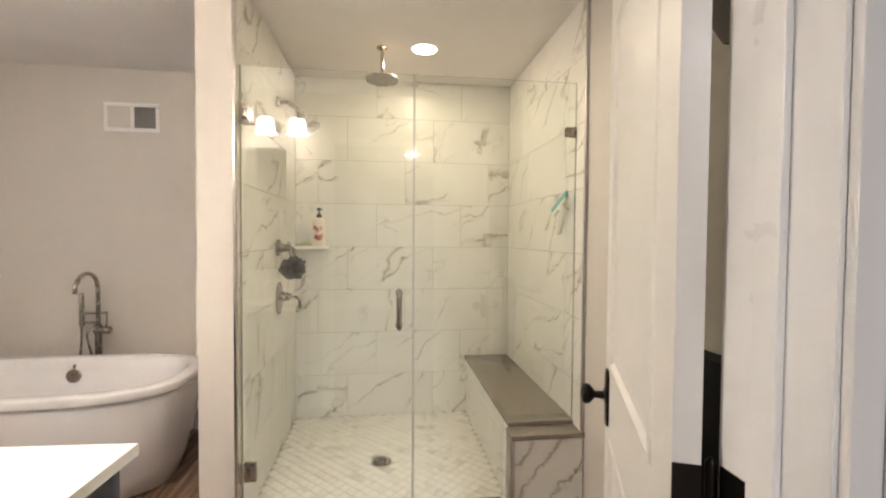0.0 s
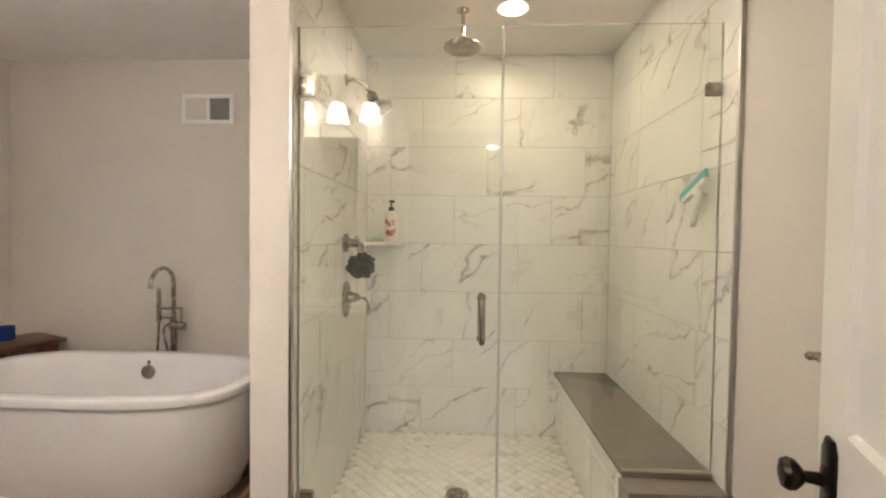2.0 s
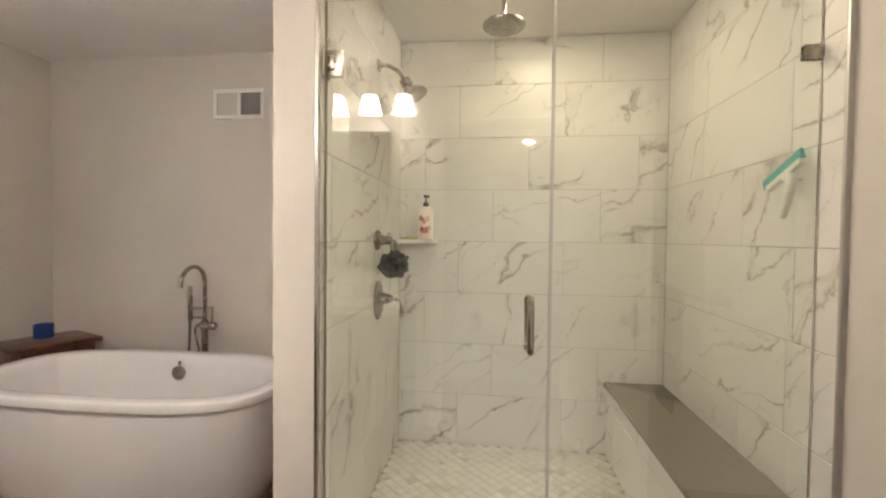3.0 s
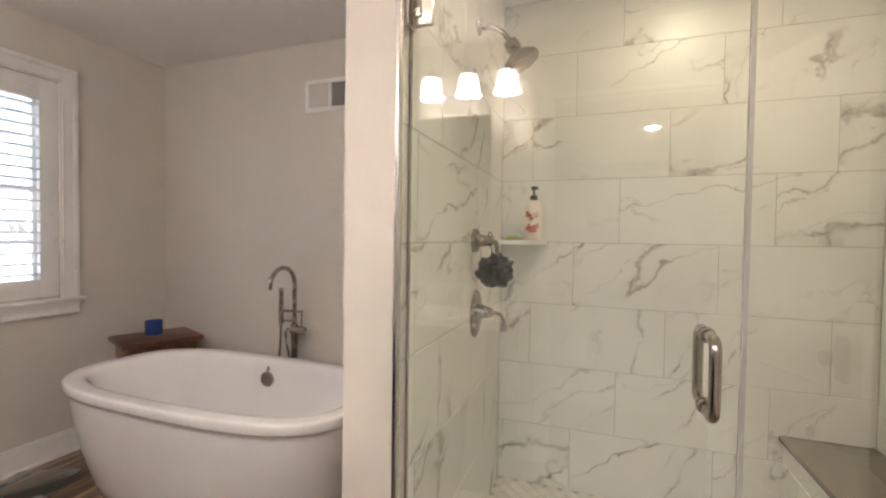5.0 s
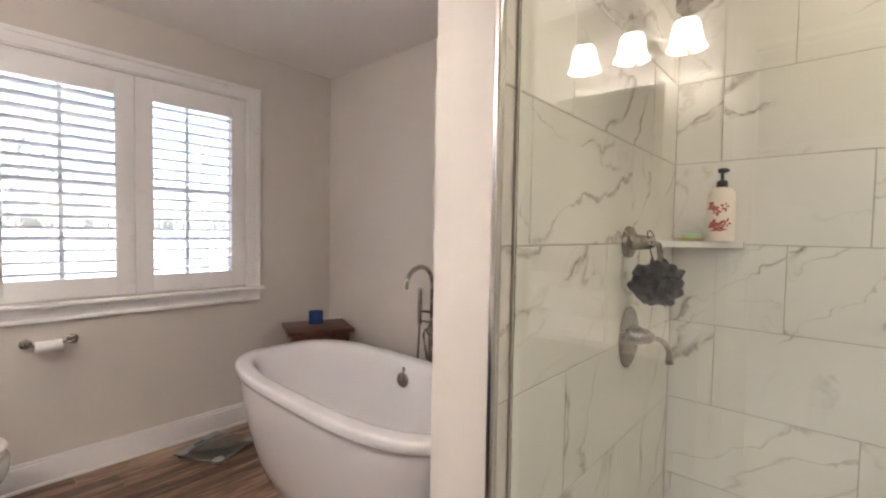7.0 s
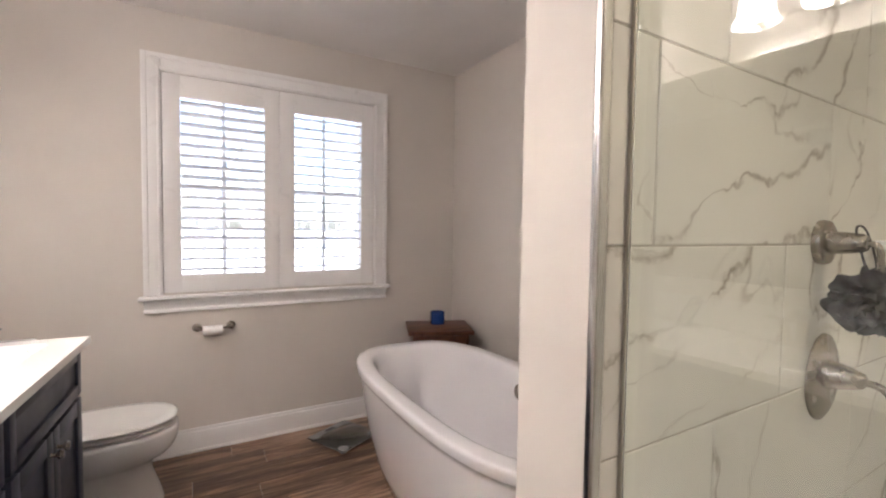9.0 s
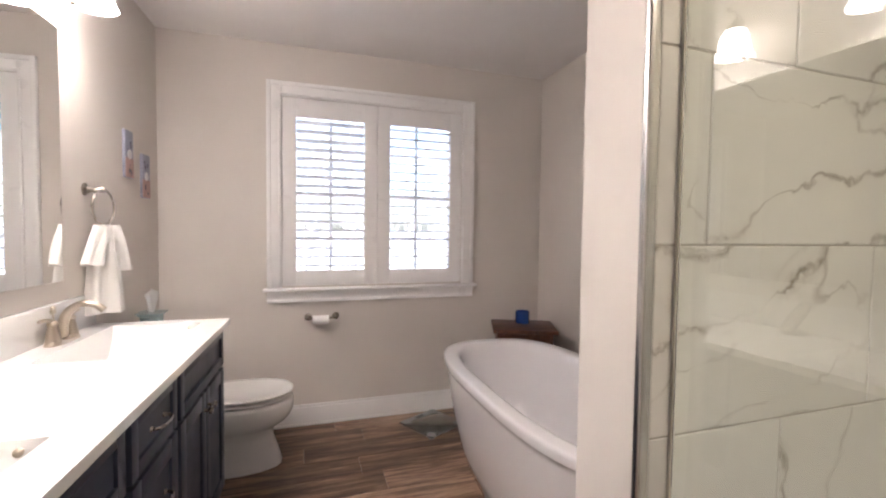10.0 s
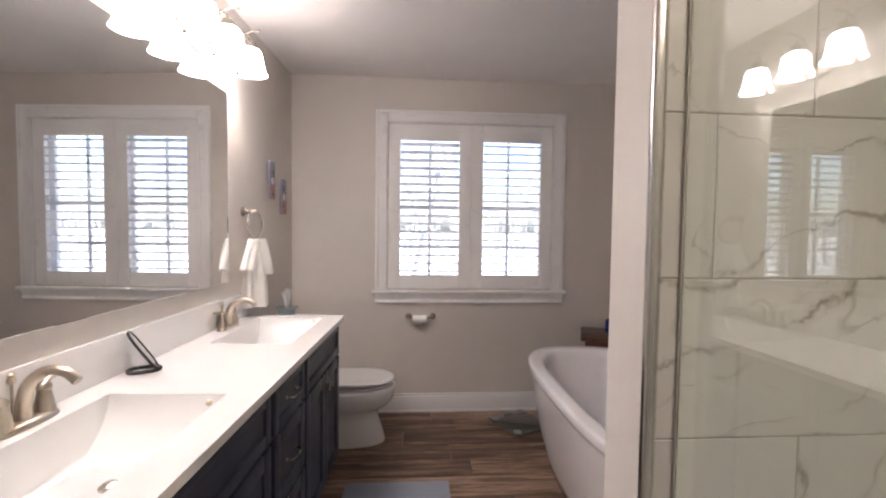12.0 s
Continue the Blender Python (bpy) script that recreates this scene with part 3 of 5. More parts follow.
def countertop():
    top = thing("vanity_countertop", ((VX0 + VX1) / 2, 0.8, VZ - 0.026), "white cultured marble vanity top with two rectangular basins", "countertop")
    b = bmesh.new()
    z0, z1 = VZ - 0.026, VZ
    xs = [VX0, SINKS[0][0], SINKS[0][1], SINKS[1][0], SINKS[1][1], VX1]
    box(b, VX0, VX1, YV + 0.002, SY0, z0, z1)
    box(b, VX0, VX1, SY1, VY, z0, z1)
    for a, c in ((0, 1), (2, 3), (4, 5)):
        box(b, xs[a], xs[c], SY0, SY1, z0, z1)
    bmesh.ops.remove_doubles(b, verts=b.verts[:], dist=0.0005)
    part("slab", b, CULTURED, top, smooth=None)
    part("backsplash", cuboid(VX0, VX1, YV + 0.002, YV + 0.014, VZ, VZ + 0.132, 0.003), CULTURED, top)
    for x0, x1 in SINKS:
        xm = (x0 + x1) / 2
        rings = []
        for k in range(9):
            t = k / 8
            d = 0.125 * (1 - (1 - t) ** 1.6)
            ix = 0.17 * t ** 1.5
            iy = 0.055 * t ** 1.2
            rings.append([Vector((x, y, VZ - 0.001 - d)) for x, y in ((x0 + ix, SY0 + iy * 0.6), (x1 - ix, SY0 + iy * 0.6), (x1 - ix, SY1 - iy), (x0 + ix, SY1 - iy))])
        basin = part("basin", loft(bmesh.new(), rings, cap0=False), CULTURED, top, smooth=50)
        part("drain", lathe(bmesh.new(), [(0.024, 0), (0.024, 0.003), (0.019, 0.004), (0.018, 0.008), (0.012, 0.012), (0.003, 0.013)], pose(xm - 0.015, 0.815, VZ - 0.126), 24), NICKEL, basin, "nickel pop-up drain")
        part("overflow_hole", lathe(bmesh.new(), [(0.009, 0), (0.009, 0.002), (0.006, 0.003)], along((x0 + 0.013, 0.926, VZ - 0.020), (x0 + 0.113, 0.926, VZ + 0.044)), 16), CHAMPAGNE, basin)


countertop()
m = thing("mirror", (-1.38, YV, 1.09), "large frameless wall mirror with polished edge", "mirror")
part("mirror_glass", cuboid(-2.095, -0.79, YV + 0.001, YV + 0.007, 1.086, 2.010, 0.002), SILVER, m, smooth=None)

# ---------------------------------------------------------------- toilet
def toilet():
    cx = -2.655
    to_ = thing("toilet", (cx, 0.95, 0), "white porcelain toilet with closed lid", "toilet")
    b = bmesh.new()
    rings = []
    for z, a, y0, y1 in ((0, 0.112, 0.70, 1.240), (0.02, 0.114, 0.70, 1.242), (0.09, 0.104, 0.72, 1.222), (0.16, 0.102, 0.72, 1.198), (0.20, 0.108, 0.715, 1.195), (0.222, 0.126, 0.70, 1.218), (0.245, 0.150, 0.68, 1.258), (0.275, 0.168, 0.67, 1.286), (0.31, 0.180, 0.67, 1.300), (0.35, 0.184, 0.67, 1.304), (0.366, 0.182, 0.67, 1.302), (0.371, 0.174, 0.675, 1.294)):
        rings.append(oval(cx, (y0 + y1) / 2, z, a, (y1 - y0) / 2, 2.3, 48))
    part("bowl", loft(b, rings), PORCELAIN, to_, smooth=60)
    def slab(z0, z1, grow):
        r = []
        for z, g in ((z0, -0.014), (z0 + 0.003, -0.002), (z0 + 0.006, 0), (z1 - 0.006, 0), (z1, -0.010), (z1 + 0.002, -0.05)):
            r.append(oval(cx, 1.024, z, 0.180 + grow + g, 0.270 + grow + g, 2.35, 48))
        return loft(bmesh.new(), r)
    part("seat", slab(0.379, 0.393, -0.002), PORCELAIN, to_, smooth=60)
    part("lid", slab(0.405, 0.420, 0.006), PORCELAIN, to_, smooth=60)
    part("tank", cuboid(cx - 0.215, cx + 0.215, YV + 0.012, YV + 0.20, 0.376, 0.735, 0.018, 3), PORCELAIN, to_)
    part("tank_lid", cuboid(cx - 0.225, cx + 0.225, YV + 0.008, YV + 0.21, 0.738, 0.775, 0.010, 3), PORCELAIN, to_)
    part("flush_lever", tube(bmesh.new(), [(cx + 0.16, YV + 0.20, 0.68), (cx + 0.16, YV + 0.22, 0.68), (cx + 0.11, YV + 0.225, 0.675)], 0.006, 8), CHROME, to_)


toilet()
# ---------------------------------------------------------------- shower enclosure
def shower_glass():
    en = thing("shower_enclosure", (0.09, YG, 0.05), "frameless clear glass shower enclosure with hinged door", "shower glass")
    dz0, dz1 = 0.097, 2.080
    dl = part("glass_door", cuboid(XL + 0.006, 0.091, YG - 0.004, YG + 0.004, dz0, dz1, 0.001, 1), GLASS, en, "clear tempered glass door", smooth=None)
    dl.visible_shadow = False
    p = bmesh.new()
    outline = ((0.099, 0.083), (0.525, 0.083), (0.525, 0.473), (XR - 0.003, 0.473), (XR - 0.003, dz1), (0.099, dz1))
    loft(p, [[Vector((x, y, z)) for x, z in outline] for y in (YG - 0.004, YG + 0.004)])
    fx = part("fixed_pane", p, GLASS, en, "clear tempered fixed pane", smooth=None)
    fx.visible_shadow = False
    for z in (0.30, 1.87):
        h = bmesh.new()
        box(h, XL + 0.012, XL + 0.064, YG - 0.011, YG - 0.004, z - 0.045, z + 0.045, 0.003)
        box(h, XL + 0.012, XL + 0.064, YG + 0.004, YG + 0.011, z - 0.045, z + 0.045, 0.003)
        box(h, XL, XL + 0.008, YG - 0.027, YG + 0.027, z - 0.045, z + 0.045, 0.002)
        plate = part("hinge", h, HINGEM, dl, "square nickel glass hinge")
        k = bmesh.new()
        box(k, XL + 0.014, XL + 0.036, YG - 0.0165, YG - 0.011, z - 0.024, z + 0.024, 0.002)
        for zz in (z - 0.034, z + 0.034):
            lathe(k, [(0.004, 0), (0.004, 0.0015), (0.002, 0.002)], along((XL + 0.050, YG - 0.011, zz), (XL + 0.050, YG - 1, zz)), 10)
        part("hinge_block", k, NICKEL, plate)
    for s in (-1, 1):
        h = bmesh.new()
        y = YG + s * 0.004
        x = 0.029
        tube(h, [(x, y, 1.090), (x, y + s * 0.05, 1.093), (x, y + s * 0.071, 1.081), (x, y + s * 0.075, 1.05), (x, y + s * 0.075, 0.985), (x, y + s * 0.071, 0.948), (x, y + s * 0.05, 0.936), (x, y, 0.94)], 0.011, 14, 5)
        for z in (1.090, 0.940):
            lathe(h, [(0.0165, 0), (0.0165, 0.004), (0.013, 0.008)], along((x, y, z), (x, y + s, z)), 18)
        part("pull_handle", h, POLISHED, dl, "polished nickel D-shaped pull handle")
    cl = bmesh.new()
    box(cl, XR - 0.055, XR - 0.001, YG - 0.012, YG - 0.005, 1.825, 1.870, 0.004)
    box(cl, XR - 0.055, XR - 0.001, YG + 0.005, YG + 0.012, 1.825, 1.870, 0.004)
    part("wall_clip", cl, NICKEL, fx, "square nickel glass clip")
    sl = bmesh.new()
    box(sl, 0.0905, 0.0995, YG - 0.0075, YG + 0.0075, dz0, dz1 - 0.001)
    SEAL = material("clear_vinyl", (0.88, 0.87, 0.82), 0.2, Transmission_Weight=0.35)
    part("seal_strip", sl, SEAL, en, "clear vinyl seal strip")
    EDGE = material("glass_edge_seal", (0.50, 0.455, 0.37), 0.3, Transmission_Weight=0.4)
    part("edge_seal", cuboid(XL + 0.001, XL + 0.0055, YG - 0.006, YG + 0.006, dz0, dz1), EDGE, en, "clear seal strip at the hinge side")
    part("edge_seal", cuboid(XR - 0.0028, XR - 0.0002, YG - 0.006, YG + 0.006, 0.473, dz1), EDGE, en, "clear seal strip at the wall")
    part("bottom_sweep", cuboid(XL + 0.006, 0.091, YG - 0.006, YG + 0.006, 0.082, 0.099), SEAL, en)


shower_glass()

# bench with its knee wall and kerb
bench = thing("shower_bench", (0.69, 2.45, ZS), "tiled shower bench with taupe quartz seat", "bench", kind="structure")
part("body", cuboid(0.565, XR, 1.892, YB, ZS, 0.445), GROUT, bench)
part("seat_slab", cuboid(0.545, XR - 0.001, 1.886, YB - 0.001, 0.447, 0.470, 0.003), QUARTZ, bench, "polished taupe quartz slab")
part("knee_wall", cuboid(0.548, XR + 0.006, 1.797, 1.884, 0, 0.425), GROUT, bench)
part("knee_slab", cuboid(0.532, XE - 0.001, 1.785, 1.886, 0.427, 0.450, 0.003), QUARTZ, bench, "polished taupe quartz cap")
part("end_slab", cuboid(0.534, 0.5465, 1.798, 1.884, 0.084, 0.4265, 0.001), QUARTZ, bench, "polished taupe quartz end panel")
part("corner_strip", cuboid(0.5385, 0.549, 1.7865, 1.797, 0, 0.4265, 0.002), SATIN, bench, "satin metal edge strip")
curb = thing("shower_curb", (0, 1.88, 0), "low shower curb with taupe quartz cap", "curb", kind="structure")
part("curb_body", cuboid(XL - 0.008, 0.545, 1.815, 1.945, 0, 0.056), GROUT, curb)
part("curb_slab", cuboid(XL - 0.008, 0.530, 1.805, 1.951, 0.058, 0.081, 0.003), QUARTZ, curb)

# ---------------------------------------------------------------- vanity lights
SHADE = bpy.data.materials.new("lit_opal_glass")
SHADE.use_nodes = True
_b = SHADE.node_tree.nodes["Principled BSDF"]
_b.inputs["Base Color"].default_value = (0.9, 0.87, 0.8, 1)
_b.inputs["Roughness"].default_value = 0.3
_b.inputs["Emission Color"].default_value = (1.0, 0.905, 0.79, 1)
_b.inputs["Emission Strength"].default_value = SHADE_GLOW


BULB = SHADE.copy()
BULB.name = "lit_bulb"
BULB.node_tree.nodes["Principled BSDF"].inputs["Emission Strength"].default_value = BULB_GLOW


def vanity_light(xs):
    xm = sum(xs) / 3
    v = thing("vanity_light", (xm, YV, 2.108), "brushed nickel three-light vanity fixture with lit opal glass bell shades", "wall lamp", "lights over the mirror")
    part("backplate", lathe(bmesh.new(), [(0.06, 0), (0.06, 0.008), (0.045, 0.018), (0.015, 0.022)], Matrix.Translation((xm, YV, 2.158)) @ pose(0, 0, 0, -90) @ Matrix.Diagonal((1.6, 1, 1, 1)), 32), NICKEL, v)
    b = bmesh.new()
    tube(b, [(xs[0] - 0.05, YV + 0.070, 2.113), (xm, YV + 0.070, 2.113), (xs[2] + 0.05, YV + 0.070, 2.113)], 0.008, 12, 2)
    tube(b, [(xm, YV + 0.012, 2.148), (xm, YV + 0.060, 2.138), (xm, YV + 0.070, 2.113)], 0.008, 12, 4)
    part("bar", b, NICKEL, v)
    for x in xs:
        a = bmesh.new()
        tube(a, [(x, YV + 0.070, 2.113), (x, YV + 0.055, 2.168), (x, YV + 0.080, 2.243), (x, YV + 0.104, 2.273), (x, YV + 0.128, 2.256), (x, YV + 0.132, 2.233)], 0.005, 10)
        lathe(a, [(0.004, 0), (0.010, 0.006), (0.012, 0.014), (0.008, 0.02)], pose(x, YV + 0.070, 2.083), 14)
        tube(a, [(x, YV + 0.104, 2.272), (x, YV + 0.142, 2.290), (x, YV + 0.178, 2.290)], lambda t: 0.004 + 0.004 * (t > 0.85), 10)
        arm = part("arm", a, NICKEL, v)
        part("socket_cup", lathe(bmesh.new(), [(0.012, 0.05), (0.024, 0.044), (0.028, 0.03), (0.030, 0.0)], pose(x, YV + 0.132, 2.193), 20), NICKEL, arm)
        prof = [(0.030, 0.118), (0.044, 0.112), (0.054, 0.095), (0.059, 0.065), (0.063, 0.032), (0.071, 0.010), (0.078, 0.0), (0.074, 0.001), (0.060, 0.034), (0.055, 0.066), (0.050, 0.092), (0.030, 0.108)]
        part("bulb", lathe(bmesh.new(), [(0.004, 0.0), (0.017, 0.006), (0.024, 0.022), (0.022, 0.036), (0.013, 0.052), (0.012, 0.07)], pose(x, YV + 0.132, 2.110), 20), BULB, v, "lit frosted bulb", smooth=60)
        part("shade", lathe(bmesh.new(), prof, pose(x, YV + 0.132, 2.090), 32), SHADE, v, "lit white opal glass bell shade", smooth=60)


vanity_light((-2.06, -1.84, -1.62))
vanity_light((-1.125, -0.905, -0.685))

# ---------------------------------------------------------------- outside
GRASS = painted("winter_lawn", (0.60, 0.59, 0.57), 0.9, 0.4, 0.25, 30)
g = bmesh.new()
bmesh.ops.create_circle(g, cap_ends=True, radius=900, segments=64)
bmesh.ops.translate(g, verts=g.verts[:], vec=(-200, 0, -2.6))
single("ground", g, GRASS, "pale winter lawn outside the window", kind="structure", smooth=None)

# ---------------------------------------------------------------- shower fittings
LENS = material("lit_lens", (0.9, 0.9, 0.88), 0.4)
nodes_of(LENS)[2].inputs["Emission Color"].default_value = (1.0, 0.9, 0.74, 1)
nodes_of(LENS)[2].inputs["Emission Strength"].default_value = 1.4
fl = thing("recessed_light", (0.19, 2.5, ZC - 0.012), "round recessed ceiling light, switched on, above the shower", "ceiling light")
part("trim_ring", lathe(bmesh.new(), [(0.071, 0.0), (0.073, -0.004), (0.086, -0.004), (0.090, 0.0)], pose(0.19, 2.5, ZC - 0.0005), 40, False), TRIM, fl)
part("lens", lathe(bmesh.new(), [(0.0715, -0.0035), (0.05, -0.005), (0.01, -0.0055)], pose(0.19, 2.5, ZC), 40), LENS, fl, "glowing white lens")

rh = thing("rain_shower_head", (-0.057, 2.515, 2.28), "brushed nickel rain shower head hanging from the ceiling", "shower head")
part("ceiling_flange", lathe(bmesh.new(), [(0.033, 0), (0.033, -0.006), (0.022, -0.014), (0.012, -0.018)], pose(-0.057, 2.515, ZC), 28), NICKEL, rh)
part("drop_arm", lathe(bmesh.new(), [(0.0105, -0.01), (0.0105, -0.14), (0.014, -0.143), (0.014, -0.158), (0.010, -0.16)], pose(-0.057, 2.515, ZC), 20), POLISHED, rh)
part("head", lathe(bmesh.new(), [(0.012, 0.045), (0.020, 0.036), (0.030, 0.028), (0.075, 0.018), (0.094, 0.010), (0.098, 0.002), (0.096, -0.004), (0.088, -0.007), (0.02, -0.008)], pose(-0.057, 2.515, 2.262), 48), NICKEL, rh)
NOZZLE = material("grey_rubber", (0.12, 0.115, 0.11), 0.6)
nz = bmesh.new()
for k in range(24):
    a = 2 * math.pi * k / 24
    for r in ((0.03, 0.05, 0.07, 0.085) if k % 2 else (0.06, 0.08)):
        lathe(nz, [(0.0032, 0), (0.0025, -0.003)], pose(-0.057 + r * math.cos(a), 2.515 + r * math.sin(a), 2.2542), 6)
tagged(part("nozzles", nz, NOZZLE, rh), kind="stuff")

sh = thing("wall_shower_head", (XL, 2.563, 2.12), "brushed nickel wall shower head on a curved arm", "shower head")
part("flange", lathe(bmesh.new(), [(0.030, 0), (0.030, 0.005), (0.020, 0.012), (0.011, 0.015)], along((XL, 2.563, 2.124), (XL + 1, 2.563, 2.124)), 26), NICKEL, sh)
part("arm", tube(bmesh.new(), [(XL + 0.005, 2.563, 2.124), (XL + 0.05, 2.563, 2.122), (XL + 0.10, 2.563, 2.092), (XL + 0.135, 2.563, 2.045)], 0.0105, 14), NICKEL, sh)
hm = along((XL + 0.130, 2.563, 2.052), (XL + 0.205, 2.563, 1.915)) @ Matrix.Scale(1.1, 4)
part("head", lathe(bmesh.new(), [(0.014, -0.008), (0.024, 0.0), (0.026, 0.028), (0.020, 0.036), (0.034, 0.052), (0.060, 0.072), (0.066, 0.084), (0.064, 0.092), (0.054, 0.095), (0.01, 0.094)], hm, 34), NICKEL, sh)

dv = thing("diverter_knob", (XL, 2.547, 1.275), "brushed nickel diverter knob on the tiled wall", "valve")
part("escutcheon", lathe(bmesh.new(), [(0.048, 0), (0.049, 0.006), (0.046, 0.015), (0.038, 0.019), (0.020, 0.020)], along((XL, 2.547, 1.275), (XL + 1, 2.547, 1.275)), 32), NICKEL, dv)
part("knob", lathe(bmesh.new(), [(0.024, 0.015), (0.0235, 0.03), (0.021, 0.055), (0.019, 0.070), (0.015, 0.077), (0.004, 0.079)], along((XL, 2.547, 1.275), (XL + 1, 2.547, 1.275)), 28), NICKEL, dv)
part("lever", tube(bmesh.new(), [(XL + 0.066, 2.547, 1.275), (XL + 0.092, 2.545, 1.270), (XL + 0.098, 2.545, 1.235), (XL + 0.096, 2.545, 1.205)], 0.006, 10), NICKEL, dv)

vl = thing("shower_valve", (XL, 2.585, 0.976), "brushed nickel shower valve with oval plate and lever", "valve")
part("escutcheon", lathe(bmesh.new(), [(0.082, 0), (0.082, 0.004), (0.070, 0.010), (0.03, 0.015)], along((XL, 2.585, 0.976), (XL + 1, 2.585, 0.976)) @ Matrix.Diagonal((1.18, 1, 1, 1)) if abs((along((XL, 2.585, 0.976), (XL + 1, 2.585, 0.976)).to_3x3() @ Vector((1, 0, 0))).z) > 0.5 else along((XL, 2.585, 0.976), (XL + 1, 2.585, 0.976)) @ Matrix.Diagonal((1, 1.18, 1, 1)), 40), NICKEL, vl)
part("hub", lathe(bmesh.new(), [(0.034, 0.008), (0.030, 0.025), (0.024, 0.05), (0.016, 0.072), (0.006, 0.078)], along((XL, 2.585, 0.985), (XL + 1, 2.585, 0.985)), 28), NICKEL, vl)
part("lever", tube(bmesh.new(), [(XL + 0.062, 2.585, 0.985), (XL + 0.10, 2.583, 0.980), (XL + 0.118, 2.582, 0.955), (XL + 0.122, 2.581, 0.915)], lambda t: 0.0075 + 0.003 * (t > 0.8), 12), NICKEL, vl)

# mesh sponge on the diverter
PUFF = material("charcoal_mesh", (0.055, 0.056, 0.06), 0.7)
to(PUFF, ramp(PUFF, noise_tex(PUFF, 60, 4), [(0.38, (0.014, 0.014, 0.016)), (0.62, (0.10, 0.10, 0.105))]), "Base Color")
random.seed(11)
pf = thing("mesh_sponge", (-0.568, 2.545, 1.075), "charcoal mesh bath sponge hanging from the diverter", "sponge")
b = bmesh.new()
pc = Vector((-0.568, 2.548, 1.154))
for k in range(120):
    # frilled cups of netting, pushed out from the middle
    d = Vector((random.gauss(0, 1), random.gauss(0, 1), random.gauss(0, 1))).normalized()
    q = pc + d * random.uniform(0.024, 0.052)
    m4 = along(q, q + d) @ pose(0, 0, 0, random.uniform(-65, 65), random.uniform(-65, 65), random.uniform(0, 360))
    n, w, lobes, ph = 18, random.uniform(0.018, 0.030), random.choice((2, 3, 4)), random.uniform(0, 6)
    cup = []
    for grow, up, ruffle in ((0.35, -0.012, 0.0), (0.85, 0.006, 0.002), (1.05, 0.014, 0.0045)):
        cup.append([m4 @ Vector((w * grow * (1 + 14 * ruffle * math.sin(lobes * u + ph)) * math.cos(u), w * grow * 0.8 * math.sin(u), up + ruffle * math.sin(lobes * u + ph))) for u in [2 * math.pi * i / n for i in range(n)]])
    loft(b, cup, cap1=False)
part("puff", b, PUFF, pf, smooth=80)
part("cord", tube(bmesh.new(), [(-0.573, 2.56, 1.19), (-0.575, 2.565, 1.24), (-0.59, 2.556, 1.302), (-0.60, 2.54, 1.303), (-0.585, 2.535, 1.24), (-0.573, 2.545, 1.19)], 0.0022, 6), PUFF, pf)

# corner shelf with bottle and soap
b = bmesh.new()
pts = [Vector((XL, YB, 0)), Vector((XL, YB - 0.23, 0)), Vector((XL + 0.03, YB - 0.23, 0)), Vector((XL + 0.235, YB - 0.03, 0)), Vector((XL + 0.235, YB, 0))]
loft(b, [[p + Vector((0.002 if p.x < XL + 0.01 else 0, -0.002 if p.y > YB - 0.01 else 0, z)) for p in pts] for z in (1.258, 1.262, 1.276, 1.279)])
single("corner_shelf", b, CULTURED, "white stone corner shelf in the shower", "shelf")

CREAM = material("cream_plastic", (0.82, 0.72, 0.63), 0.3)
RED = material("red_print", (0.42, 0.05, 0.03), 0.5)
bt = thing("pump_bottle", (-0.487, 2.975, 1.279), "cream pump bottle with red floral print and black pump", "bottle")
bx, by = -0.487, 2.975
part("body", lathe(bmesh.new(), [(0.038, 0), (0.042, 0.004), (0.042, 0.155), (0.039, 0.174), (0.027, 0.188), (0.014, 0.192)], pose(bx, by, 1.279), 32), CREAM, bt)
part("pump", lathe(bmesh.new(), [(0.017, 0.190), (0.017, 0.212), (0.008, 0.216), (0.005, 0.218), (0.005, 0.240), (0.014, 0.242), (0.014, 0.256), (0.004, 0.258)], pose(bx, by, 1.279), 20), BLACK, bt)
part("spout", tube(bmesh.new(), [(bx, by, 1.528), (bx + 0.015, by - 0.018, 1.529), (bx + 0.022, by - 0.028, 1.523)], 0.0045, 8), BLACK, bt)
random.seed(3)
fl_ = bmesh.new()


def petal(a, z, size, stretch, lean):
    q = Vector((bx + 0.0418 * math.cos(a), by + 0.0418 * math.sin(a), z))
    lathe(fl_, [(size, 0), (size * 0.6, 0.0012)], along(q, q + Vector((math.cos(a), math.sin(a), 0))) @ pose(0, 0, 0, 0, 0, lean) @ Matrix.Diagonal((stretch, 1, 1, 1)), 9)


for az, zc, size in ((-2.15, 1.402, 0.0075), (-1.75, 1.385, 0.006), (-1.95, 1.338, 0.0085), (-1.45, 1.334, 0.006), (-1.15, 1.40, 0.005), (-0.95, 1.345, 0.006)):
    for k in range(5):
        lean = 72 * k + random.uniform(-15, 15)
        petal(az + 0.22 * math.cos(radians(lean)), zc + 0.010 * math.sin(radians(lean)), size * random.uniform(0.55, 0.9), random.uniform(1.1, 1.9), lean)
for k in range(4):
    petal(-1.9 + 0.25 * k, 1.318 + 0.004 * (k % 2), 0.0028, 3.5, 8)
tagged(part("floral_print", fl_, RED, bt, "red flower print"), kind="stuff")
YEL = material("yellow_sponge", (0.55, 0.42, 0.10), 0.8)
GRN = material("pale_green_soap", (0.38, 0.60, 0.42), 0.5)
sp = thing("soap_on_dish", (-0.575, 2.97, 1.279), "pale green soap on a yellow dish", "soap")
